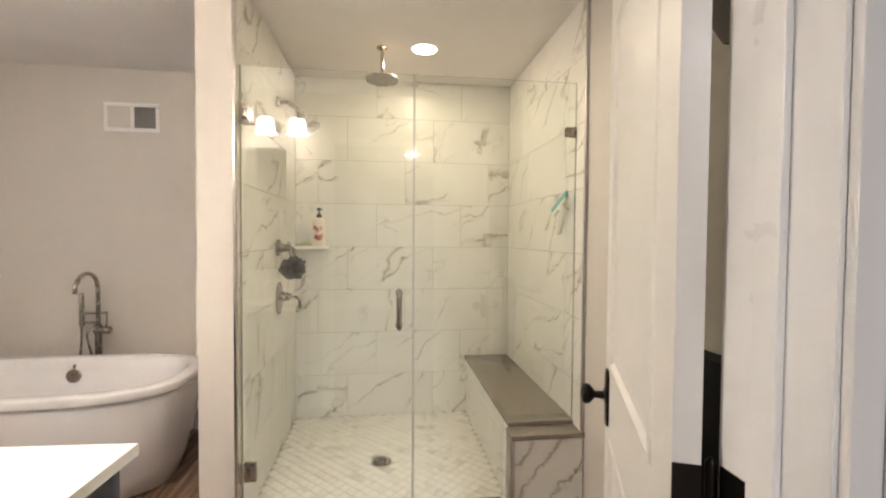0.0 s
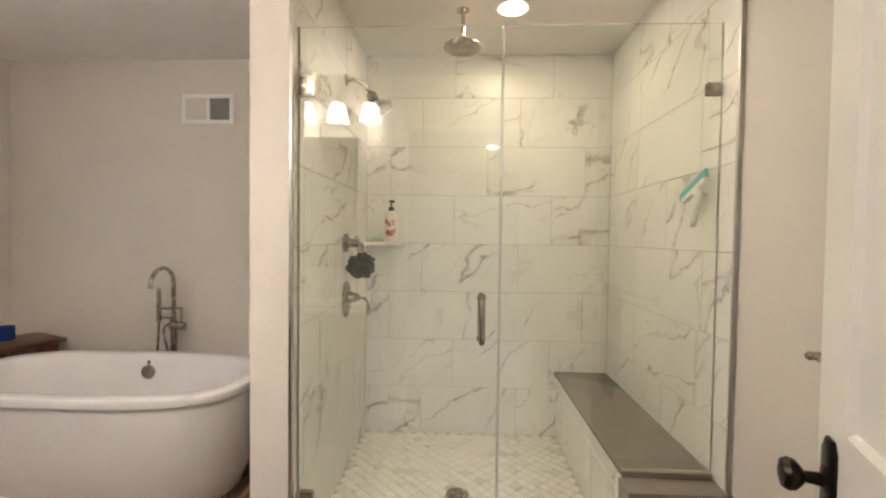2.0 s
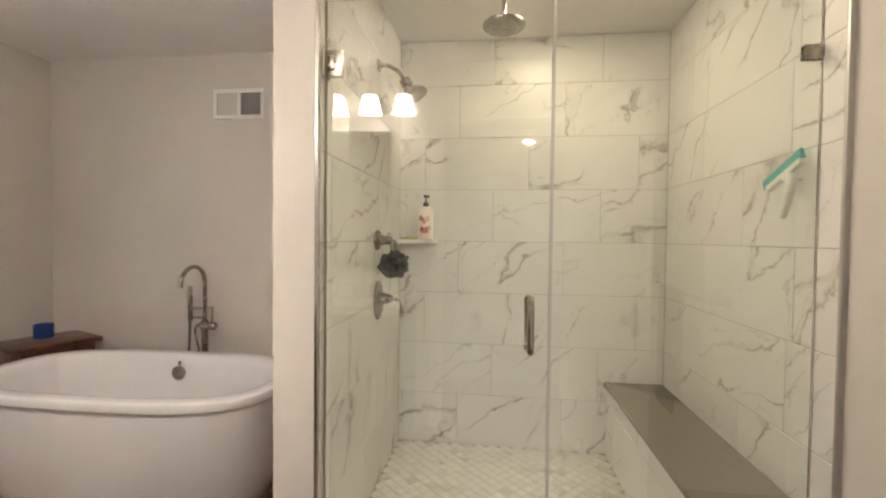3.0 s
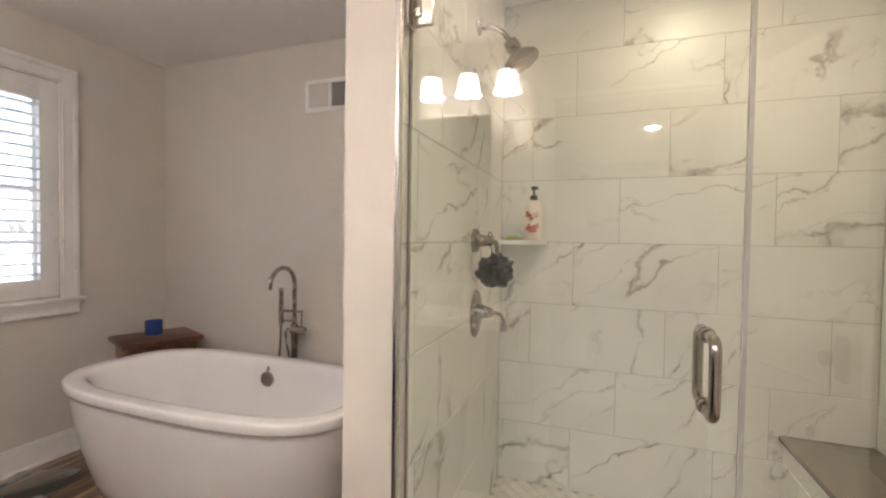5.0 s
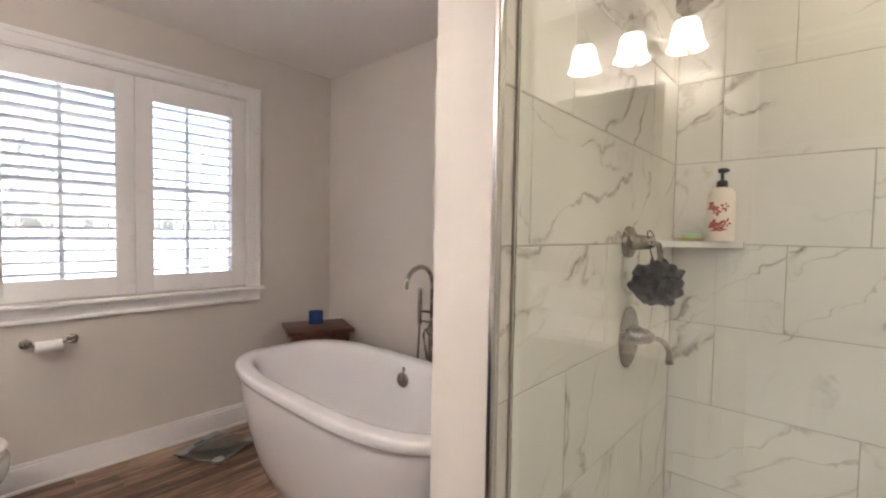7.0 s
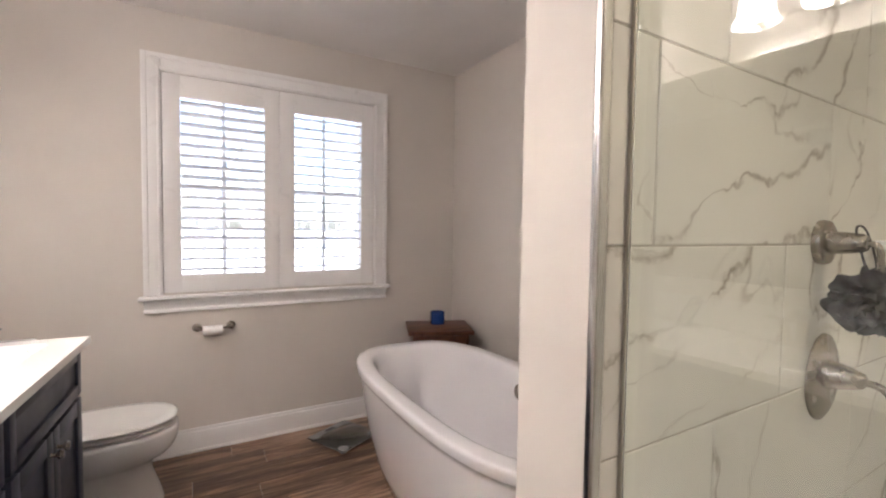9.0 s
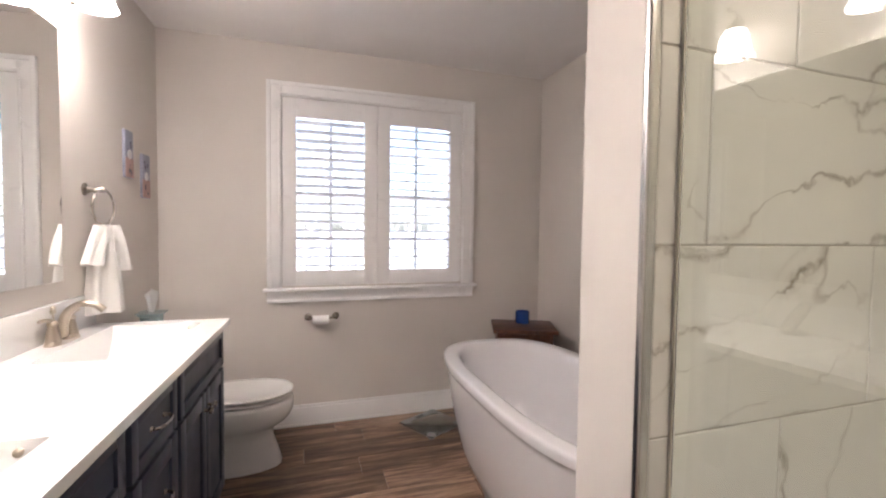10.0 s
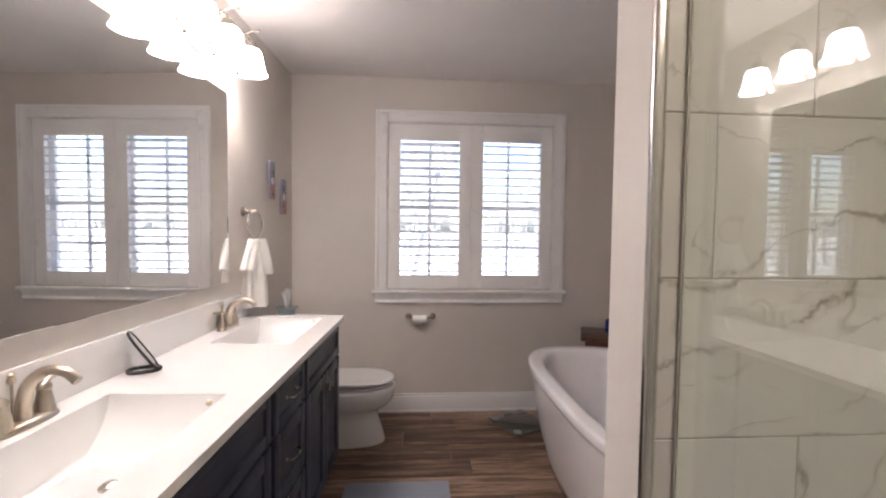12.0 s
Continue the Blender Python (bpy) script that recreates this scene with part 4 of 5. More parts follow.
part("dish", lathe(bmesh.new(), [(0.030, 0), (0.042, 0.008), (0.044, 0.012), (0.036, 0.010)], pose(-0.578, 2.975, 1.279) @ Matrix.Diagonal((1.1, 0.8, 1, 1)), 28), YEL, sp)
part("soap", loft(bmesh.new(), [oval(-0.578, 2.975, z, a, a * 0.65, 2.6, 24) for z, a in ((1.288, 0.024), (1.292, 0.030), (1.302, 0.030), (1.307, 0.022))]), GRN, sp)

# squeegee on the tiled wall
TEAL = material("teal_rubber", (0.10, 0.42, 0.42), 0.5)
IVORY = material("ivory_plastic", (0.84, 0.82, 0.74), 0.35)
sq = thing("shower_squeegee", (XR - 0.02, 1.97, 1.36), "teal and white shower squeegee hanging on the tiled wall", "squeegee")
x = XR - 0.022
p0, p1 = Vector((x - 0.012, 2.102, 1.466)), Vector((x - 0.012, 1.918, 1.546))
ax = (p1 - p0).normalized()
up = Vector((0, -ax.z, ax.y)) if ax.y > 0 else Vector((0, ax.z, -ax.y))
b = bmesh.new()
loft(b, [[p + up * u + Vector((dx, 0, 0)) for dx, u in ((-0.006, 0.0), (0.006, 0.0), (0.004, 0.030), (-0.004, 0.030))] for p in (p0, p1)])
part("blade", b, TEAL, sq)
b = bmesh.new()
loft(b, [[p + up * u + Vector((dx, 0, 0)) for dx, u in ((-0.009, -0.016), (0.009, -0.016), (0.010, 0.0), (-0.010, 0.0))] for p in (p0 + ax * 0.015, p1 - ax * 0.01)])
part("head", b, IVORY, sq)
pm = (p0 + p1) / 2
grip = [pm - up * 0.010 + Vector((0, -0.03, 0)), pm + Vector((-0.004, -0.046, -0.028)), pm + Vector((-0.012, -0.050, -0.062)), pm + Vector((-0.014, -0.042, -0.098)), pm + Vector((-0.012, -0.022, -0.130)), pm + Vector((-0.010, -0.014, -0.136))]
part("handle", tube(bmesh.new(), grip, lambda t: 0.0145 - 0.003 * t, 14), IVORY, sq)
part("neck", tube(bmesh.new(), [pm - up * 0.012 + Vector((0, 0.012, 0)), pm - up * 0.022 + Vector((0, -0.012, 0)), pm - up * 0.026 + Vector((0, -0.036, 0))], 0.011, 12), IVORY, sq)
part("hook", tube(bmesh.new(), [(XR, pm.y - 0.030, pm.z - 0.02), (XR - 0.016, pm.y - 0.030, pm.z - 0.02), (XR - 0.026, pm.y - 0.030, pm.z - 0.005)], 0.006, 8), IVORY, sq)

dr = thing("shower_drain", (-0.054, 2.408, ZS), "round nickel shower drain with slots", "drain")
part("rim", lathe(bmesh.new(), [(0.056, -0.004), (0.056, 0.001), (0.050, 0.0025), (0.046, 0.001), (0.046, -0.004)], pose(-0.054, 2.408, ZS), 36), NICKEL, dr)
g = bmesh.new()
lathe(g, [(0.046, -0.004), (0.046, -0.001), (0.004, -0.001)], pose(-0.054, 2.408, ZS), 36)
for k in range(-4, 5):
    h = math.sqrt(max(0.044 ** 2 - (k * 0.0098) ** 2, 0))
    box(g, -0.054 - h, -0.054 + h, 2.408 + k * 0.0098 - 0.0028, 2.408 + k * 0.0098 + 0.0028, ZS - 0.001, ZS + 0.0015)
part("grate", g, NICKEL, dr)

# ---------------------------------------------------------------- tub side
def tub_filler():
    x, y = -1.885, 2.985
    f = thing("tub_filler", (x, y, 0), "brushed nickel floor-mounted tub filler with hand shower", "faucet")
    part("floor_flange", lathe(bmesh.new(), [(0.045, 0), (0.045, 0.006), (0.032, 0.014), (0.020, 0.018)], pose(x, y, 0), 30), NICKEL, f)
    part("column", lathe(bmesh.new(), [(0.019, 0.01), (0.019, 0.70), (0.022, 0.705), (0.022, 0.76), (0.014, 0.765)], pose(x, y, 0), 24), NICKEL, f)
    part("gooseneck", tube(bmesh.new(), [(x, y, 0.75), (x, y, 0.92), (x, y - 0.004, 1.02), (x, y - 0.035, 1.075), (x, y - 0.095, 1.100), (x, y - 0.155, 1.085), (x, y - 0.198, 1.04), (x, y - 0.210, 0.985)], 0.0125, 18), NICKEL, f)
    v = part("valve_body", lathe(bmesh.new(), [(0.010, 0), (0.024, 0.004), (0.024, 0.092), (0.020, 0.098), (0.003, 0.099)], along((x - 0.022, y - 0.004, 0.725), (x + 1, y - 0.004, 0.725)), 26), NICKEL, f)
    part("valve_lever", tube(bmesh.new(), [(x + 0.046, y, 0.745), (x + 0.050, y, 0.79), (x + 0.050, y, 0.845)], 0.0055, 10), NICKEL, v)
    b = bmesh.new()
    tube(b, [(x - 0.095, y - 0.012, 0.835), (x, y, 0.835), (x + 0.055, y, 0.835)], 0.0075, 12, 2)
    tube(b, [(x - 0.085, y - 0.012, 0.775), (x, y, 0.775)], 0.0065, 12, 2)
    part("bracket", b, NICKEL, f)
    part("hand_shower", lathe(bmesh.new(), [(0.010, 0.0), (0.014, 0.006), (0.014, 0.215), (0.010, 0.222)], pose(x - 0.088, y - 0.014, 0.750), 20), NICKEL, f)
    part("hose", tube(bmesh.new(), [(x - 0.088, y - 0.014, 0.77), (x - 0.095, y - 0.01, 0.66), (x - 0.115, y + 0.0, 0.45), (x - 0.12, y + 0.02, 0.2), (x - 0.08, y + 0.03, 0.06), (x - 0.03, y + 0.03, 0.2), (x - 0.045, y + 0.02, 0.5), (x - 0.075, y + 0.01, 0.69), (x - 0.02, y, 0.74)], 0.007, 10), NICKEL, f)


tub_filler()

v = thing("air_vent", (-1.72, YN, 2.034), "white metal wall register with one slatted half", "vent")
b = bmesh.new()
vx0, vx1, vz0, vz1, yv = -1.893, -1.547, 2.034, 2.226, YN
for a in ((vx0, vx1, yv - 0.010, yv, vz0, vz0 + 0.026), (vx0, vx1, yv - 0.010, yv, vz1 - 0.026, vz1), (vx0, vx0 + 0.026, yv - 0.010, yv, vz0 + 0.026, vz1 - 0.026), (vx1 - 0.026, vx1, yv - 0.010, yv, vz0 + 0.026, vz1 - 0.026), (-1.728, -1.708, yv - 0.009, yv, vz0 + 0.026, vz1 - 0.026)):
    box(b, *a, 0.003)
part("frame", b, TRIM, v)
part("cover_plate", cuboid(vx0 + 0.026, -1.728, yv - 0.005, yv, vz0 + 0.026, vz1 - 0.026), WALL, v, "greige painted half")
# flat panel behind the slats; its dark colour paints the duct's shade
part("duct", cuboid(-1.708, vx1 - 0.026, yv - 0.0015, yv, vz0 + 0.026, vz1 - 0.026), material("duct_shade", (0.09, 0.085, 0.08), 0.7), v, "dark panel painted as the shaded duct opening")
for k in range(12):
    xs = -1.702 + k * 0.0108
    b = cuboid(-0.001, 0.001, -0.0045, 0.0045, vz0 + 0.027, vz1 - 0.027)
    part("slat", placed(b, pose(xs, yv - 0.0065, 0, 0, 0, 28)), TRIM, v)
part("damper_lever", cuboid(vx1 - 0.022, vx1 - 0.014, yv - 0.018, yv - 0.010, 2.115, 2.135, 0.002), TRIM, v)

st = thing("wooden_stool", (-2.88, 2.86, 0), "small dark walnut stool in the corner behind the bathtub", "stool")
SZ = 0.642
SM = Matrix.Translation((-2.805, 2.815, 0)) @ pose(0, 0, 0, 0, 0, -22)
part("top", placed(cuboid(-0.175, 0.175, -0.215, 0.215, SZ - 0.028, SZ, 0.005), SM), WOOD, st)
for x0, x1, y0, y1 in ((-0.145, 0.145, -0.185, -0.167), (-0.145, 0.145, 0.167, 0.185), (-0.145, -0.127, -0.167, 0.167), (0.127, 0.145, -0.167, 0.167)):
    part("apron", placed(cuboid(x0, x1, y0, y1, SZ - 0.125, SZ - 0.028, 0.002), SM), WOOD, st)
for xx in (-0.140, 0.100):
    for yy in (-0.180, 0.140):
        part("leg", placed(cuboid(xx, xx + 0.04, yy, yy + 0.04, 0, SZ - 0.028, 0.003), SM), WOOD, st)

BLUE = material("blue_glass", (0.02, 0.07, 0.30), 0.08, IOR=1.45, Coat_Weight=0.6)
_mb = nodes_of(BLUE)[2]
_mb.inputs["Transmission Weight"].default_value = 0.35
WAX = material("blue_wax", (0.05, 0.13, 0.42), 0.5)
cd = thing("jar_candle", (-2.862, 2.838, SZ), "blue glass jar candle on the stool", "candle")
part("jar", lathe(bmesh.new(), [(0.042, 0), (0.050, 0.004), (0.051, 0.085), (0.048, 0.087), (0.046, 0.083), (0.045, 0.012), (0.01, 0.010)], pose(-2.862, 2.838, SZ), 36), BLUE, cd)
part("wax", lathe(bmesh.new(), [(0.043, 0.012), (0.043, 0.055), (0.01, 0.053)], pose(-2.862, 2.838, SZ), 30), WAX, cd)

PAPER = material("tissue_paper", (0.84, 0.83, 0.81), 0.9)
tp = thing("toilet_paper_holder", (XW, 1.472, 0.717), "brushed nickel toilet paper holder with a small roll", "paper holder")
for yy in (1.385, 1.560):
    b = bmesh.new()
    lathe(b, [(0.024, 0), (0.024, 0.005), (0.014, 0.012), (0.009, 0.018), (0.009, 0.052), (0.013, 0.056), (0.012, 0.068), (0.004, 0.071)], along((XW, yy, 0.717), (XW + 1, yy, 0.717)), 24)
    part("post", b, NICKEL, tp)
part("spindle", tube(bmesh.new(), [(XW + 0.060, 1.385, 0.715), (XW + 0.060, 1.47, 0.715), (XW + 0.060, 1.560, 0.715)], 0.007, 12, 2), NICKEL, tp)
rl = single("toilet_roll", lathe(bmesh.new(), [(0.019, 0), (0.026, 0.001), (0.027, 0.004), (0.027, 0.098), (0.026, 0.101), (0.019, 0.102), (0.018, 0.051)], along((XW + 0.060, 1.412, 0.706), (XW + 0.060, 2.0, 0.706)), 30), PAPER, "nearly used white toilet paper roll on its holder", "toilet paper")

# bathroom scale
SGLASS = material("smoked_glass", (0.74, 0.76, 0.72), 0.03, Transmission_Weight=0.97, IOR=1.45)
GREY = material("grey_metal_print", (0.22, 0.225, 0.21), 0.35)
sm = Matrix.Translation((-2.825, 2.165, 0)) @ pose(0, 0, 0, 0, 0, 27)
sc = thing("bathroom_scale", (-2.825, 2.165, 0), "square smoked glass bathroom scale on the floor", "scale")
part("glass_plate", placed(cuboid(-0.155, 0.155, -0.155, 0.155, 0.018, 0.024, 0.002), sm), SGLASS, sc)
for a in (-1, 1):
    for c in (-1, 1):
        ft = bmesh.new()
        lathe(ft, [(0.018, 0), (0.022, 0.004), (0.022, 0.018)], sm @ pose(a * 0.122, c * 0.122, 0), 20)
        part("foot", ft, BLACK, sc)
        part("contact_pad", lathe(bmesh.new(), [(0.030, 0.0243), (0.030, 0.0266 if a < 0 else 0.0252), (0.005, 0.0268 if a < 0 else 0.0254)], sm @ pose(a * 0.120, c * 0.120, 0), 24), GREY, sc)
part("display_strip", placed(cuboid(-0.150, -0.098, -0.150, 0.150, 0.0242, 0.0262, 0.001), sm), GREY, sc)
part("display", placed(cuboid(-0.135, -0.110, -0.035, 0.035, 0.0264, 0.0272), sm), BLACK, sc)

# bath mat
MAT = painted("blue_grey_cotton", (0.30, 0.33, 0.39), 0.95, 0.6, 0.10, 260)
random.seed(8)
b = bmesh.new()
nx, ny = 36, 28
grid = [[b.verts.new((-2.155 + 0.82 * i / nx, 1.065 + 0.545 * j / ny, 0.010 + 0.0035 * noise.noise((i * 0.6, j * 0.6, 0)) + 0.002 * math.sin(i * 2.2))) for j in range(ny + 1)] for i in range(nx + 1)]
for i in range(nx):
    for j in range(ny):
        b.faces.new((grid[i][j], grid[i + 1][j], grid[i + 1][j + 1], grid[i][j + 1]))
edge = [e for e in b.edges if e.is_boundary]
r = bmesh.ops.extrude_edge_only(b, edges=edge)
for q in r["geom"]:
    if isinstance(q, bmesh.types.BMVert):
        q.co.z = 0.0005
single("bath_mat", b, MAT, "blue-grey woven cotton bath mat before the vanity", "bath mat", smooth=50)

# ---------------------------------------------------------------- vanity top things
def faucet(x):
    y = YV + 0.048
    f = thing("faucet", (x, y, VZ), "brushed nickel two-handle faucet with arched spout", "faucet", "faucets on the vanity")
    part("base", loft(bmesh.new(), [oval(x, y, VZ + z, a, b, 3.0, 36) for z, a, b in ((0, 0.084, 0.029), (0.006, 0.084, 0.029), (0.014, 0.078, 0.024), (0.017, 0.06, 0.015))]), CHAMPAGNE, f)
    part("spout", tube(bmesh.new(), [(x, y, VZ + 0.01), (x, y + 0.002, VZ + 0.06), (x, y + 0.018, VZ + 0.105), (x, y + 0.055, VZ + 0.132), (x, y + 0.098, VZ + 0.130), (x, y + 0.128, VZ + 0.108)], lambda t: 0.0185 - 0.0065 * min(1, t * 1.7), 18), CHAMPAGNE, f)
    part("lift_rod", lathe(bmesh.new(), [(0.003, 0.012), (0.003, 0.098), (0.008, 0.102), (0.009, 0.110), (0.006, 0.116), (0.009, 0.122), (0.004, 0.128)], pose(x, y - 0.026, VZ), 14), CHAMPAGNE, f)
    for s in (-1, 1):
        hx = x + s * 0.055
        h = part("handle", lathe(bmesh.new(), [(0.023, 0.012), (0.021, 0.03), (0.016, 0.055), (0.014, 0.068), (0.017, 0.072), (0.015, 0.080), (0.008, 0.086)], pose(hx, y, VZ), 24), CHAMPAGNE, f)
        part("lever", tube(bmesh.new(), [(hx, y, VZ + 0.080), (hx + s * 0.02, y - 0.002, VZ + 0.090), (hx + s * 0.050, y - 0.004, VZ + 0.094), (hx + s * 0.066, y - 0.005, VZ + 0.093)], lambda t: 0.0075 - 0.002 * t, 10), CHAMPAGNE, h)


faucet(-1.995)
faucet(-0.965)

em = thing("makeup_mirror", (-1.36, 0.610, VZ), "small folding makeup mirror with black frame and loop base", "mirror")
TURNED = Matrix.Translation((-1.36, 0.610, 0)) @ pose(0, 0, 0, 0, 0, 30) @ Matrix.Diagonal((0.8, 0.8, 1, 1)) @ Matrix.Translation((1.27, -0.615, 0))


def loop(m, a, b, r):
    pts = [m @ Vector((a * math.copysign(abs(math.cos(t)) ** 0.7, math.cos(t)), b * math.copysign(abs(math.sin(t)) ** 0.7, math.sin(t)), 0)) for t in [2 * math.pi * k / 28 for k in range(29)]]
    return tube(bmesh.new(), pts, r, 8, 1)
part("base_loop", loop(TURNED @ pose(-1.27, 0.615, VZ + 0.0065), 0.040, 0.056, 0.006), BLACK, em)
fm = TURNED @ Matrix.Translation((-1.27, 0.612, VZ + 0.071)) @ pose(0, 0, 0, -52, 0, 0)
part("frame", loop(fm, 0.052, 0.078, 0.0045), BLACK, em)
part("mirror_glass", loft(bmesh.new(), [[fm @ p for p in oval(0, 0, z, 0.050, 0.076, 2.9, 36)] for z in (-0.002, 0.002)]), SILVER, em)

# ---------------------------------------------------------------- wall by the toilet
TERRY = painted("white_terry", (0.82, 0.80, 0.76), 0.95, 0.9, 0.04, 420)
tr = thing("towel_ring", (-2.27, YV, 1.441), "brushed nickel towel ring on the wall", "towel ring")
part("post", lathe(bmesh.new(), [(0.026, 0), (0.026, 0.005), (0.014, 0.014), (0.011, 0.03), (0.013, 0.068), (0.009, 0.074)], along((-2.27, YV, 1.441), (-2.27, YV + 1, 1.441)), 26), NICKEL, tr)
TURN_R = Matrix.Translation((-2.27, YV + 0.066, 0)) @ pose(0, 0, 0, 0, 0, -7) @ Matrix.Translation((2.27, -YV - 0.066, 0))
ring = [TURN_R @ Vector((-2.27 + 0.072 * math.sin(t), YV + 0.066, 1.369 + 0.072 * math.cos(t))) for t in [2 * math.pi * k / 36 for k in range(37)]]
part("ring", tube(bmesh.new(), ring, 0.0052, 10, 1), NICKEL, tr)


def gathered(cx, cy, z0, z1, w0, w1, d0, d1, pleats, phase, lean=0.0):
    """Cloth gathered at its top and falling in pleats."""
    rings = []
    n = 64
    for k in range(15):
        t = k / 14
        z = z1 + (z0 - z1) * t
        a, b = w0 + (w1 - w0) * t ** 0.7, d0 + (d1 - d0) * t ** 0.7
        ring = []
        for i in range(n):
            u = 2 * math.pi * i / n
            fold = 1 + 0.32 * min(1, t * 2 + 0.3) * math.sin(pleats * u + phase + 0.6 * math.sin(3 * t)) + 0.05 * math.sin(2.3 * pleats * u + 5 * t)
            ring.append(Vector((cx + lean * t + a * math.cos(u) * (0.85 + 0.15 * fold), cy + b * math.sin(u) * fold, z + 0.006 * math.sin(2 * u + phase) * t)))
        rings.append(ring)
    return loft(bmesh.new(), rings)


tw = thing("hand_towel", (-2.27, YV + 0.06, 0.99), "white terry hand towel pulled through the towel ring", "towel")
part("long_fold", placed(gathered(-2.265, YV + 0.064, 0.935, 1.296, 0.046, 0.086, 0.024, 0.052, 5, 0.4, -0.010), TURN_R), TERRY, tw, smooth=80)
part("short_fold", placed(gathered(-2.236, YV + 0.072, 1.140, 1.297, 0.026, 0.042, 0.020, 0.032, 3, 1.3, 0.066), TURN_R), TERRY, tw, smooth=80)
part("short_fold", placed(gathered(-2.307, YV + 0.080, 1.108, 1.297, 0.028, 0.046, 0.020, 0.034, 3, 2.3, -0.050), TURN_R), TERRY, tw, smooth=80)

PBLUE = painted("blue_print", (0.26, 0.27, 0.34), 0.5, 0.05, 0.35, 60)
PPINK = painted("rust_print", (0.44, 0.27, 0.23), 0.5, 0.05, 0.3, 60)
PDARK = material("dark_print", (0.07, 0.05, 0.09), 0.5)
PWHITE = material("white_print", (0.72, 0.70, 0.70), 0.5)
random.seed(21)
for x0, x1, z0, z1 in ((-2.715, -2.62, 1.532, 1.766), (-2.93, -2.825, 1.446, 1.682)):
    ar = thing("wall_plaque", ((x0 + x1) / 2, YV, z0), "narrow wall plaque painted blue, white and rust", "wall art", "plaques beside the mirror")
    xm, h = (x0 + x1) / 2, z1 - z0
    part("board", cuboid(x0, x1, YV, YV + 0.014, z0, z1, 0.004), PBLUE, ar)
    part("lower_field", cuboid(x0 + 0.002, x1 - 0.002, YV + 0.014, YV + 0.0155, z0 + 0.004, z0 + h * 0.42), PPINK, ar)
    b = bmesh.new()
    lathe(b, [(0.024, 0), (0.022, 0.003), (0.01, 0.004)], along((xm, YV + 0.0145, z0 + h * 0.50), (xm, YV + 1, z0 + h * 0.50)), 18)
    part("white_shape", b, PWHITE, ar)
    for k in range(7):
        b = bmesh.new()
        q = Vector((xm + random.uniform(-0.028, 0.028), YV + 0.0145, z0 + h * random.uniform(0.08, 0.9)))
        lathe(b, [(random.uniform(0.006, 0.013), 0), (0.004, 0.0026)], along(q, q + Vector((0, 1, 0))) @ Matrix.Diagonal((1, random.uniform(0.6, 2), 1, 1)), 10)
        part("painted_spot", b, PDARK, ar)

AQUA = material("aqua_glass", (0.56, 0.73, 0.75), 0.12, Transmission_Weight=0.5)
tb = thing("tissue_box", (-2.60, 0.64, 0.777), "aqua glass tissue holder with a white tissue on the toilet tank", "tissue box")
part("holder", loft(bmesh.new(), [oval(-2.60, 0.64, z, a, a, 7.0, 40) for z, a in ((0.777, 0.040), (0.79, 0.043), (0.850, 0.043), (0.866, 0.060), (0.870, 0.061), (0.870, 0.038))]), AQUA, tb)
b = bmesh.new()
rings = []
for k in range(8):
    t = k / 7
    rings.append([Vector((-2.60 + (0.014 + 0.036 * t) * math.cos(u) + 0.006 * math.sin(5 * t), 0.64 + (0.010 + 0.012 * t) * math.sin(u) * (1 + 0.4 * math.sin(3 * u + 4 * t)), 0.872 + 0.098 * t + 0.012 * t * math.sin(2 * u))) for u in [2 * math.pi * i / 24 for i in range(24)]])
part("tissue", loft(b, rings), PAPER, tb, smooth=80)

for ob in [o for o in scene.objects if o.parent is None and o.name.split(".")[0] in ("vanity_cabinet", "vanity_countertop", "mirror", "vanity_light", "faucet", "makeup_mirror", "towel_ring", "hand_towel", "wall_plaque")]:
    turned(ob)

# ---------------------------------------------------------------- behind the door
bar = thing("towel_bar", (0.85, 1.12, 1.03), "brushed nickel towel bar on the wall behind the door", "towel bar")
for yy in (1.41, 0.80):
    part("post", lathe(bmesh.new(), [(0.026, 0), (0.026, 0.006), (0.013, 0.014), (0.010, 0.03), (0.010, 0.058), (0.011, 0.066), (0.006, 0.072)], along((XE, yy, 1.03), (XE - 1, yy, 1.03)), 24), NICKEL, bar)
part("bar", tube(bmesh.new(), [(0.820, 1.41, 1.03), (0.820, 1.1, 1.03), (0.820, 0.80, 1.03)], 0.008, 12, 2), NICKEL, bar)
DARKT = painted("charcoal_terry", (0.03, 0.03, 0.032), 0.95, 0.8, 0.1, 400)
b = bmesh.new()
prof = [(0.832, 0.48), (0.831, 1.03), (0.820, 1.0425), (0.809, 1.03), (0.808, 0.42), (0.800, 0.42), (0.801, 1.034), (0.820, 1.050), (0.839, 1.034), (0.839, 0.48)]
loft(b, [[Vector((px + 0.003 * math.sin(k * 1.3), 0.84 + 0.22 * k / 6, pz)) for px, pz in prof] for k in range(7)])
single("bath_towel", b, DARKT, "charcoal bath towel folded over the bar", "towel")
DKWOOD = painted("dark_carved_wood", (0.05, 0.028, 0.022), 0.5, 0.9, 0.4, 70)
b = bmesh.new()
loft(b, [[Vector((xx, y, z)) for y, z in ((0.80, 2.30), (1.03, 2.30), (1.03, 1.93), (0.985, 1.865), (0.80, 1.865))] for xx in (XE, XE - 0.02)])
for k in range(14):
    q = Vector((XE - 0.019, 0.82 + random.random() * 0.18, 1.90 + random.random() * 0.36))
    lathe(b, [(0.022, 0), (0.018, 0.006), (0.006, 0.009)], along(q, q - Vector((1, 0, 0))), 12)
single("carved_plaque", b, DKWOOD, "dark carved wooden plaque high on the wall", "wall art")

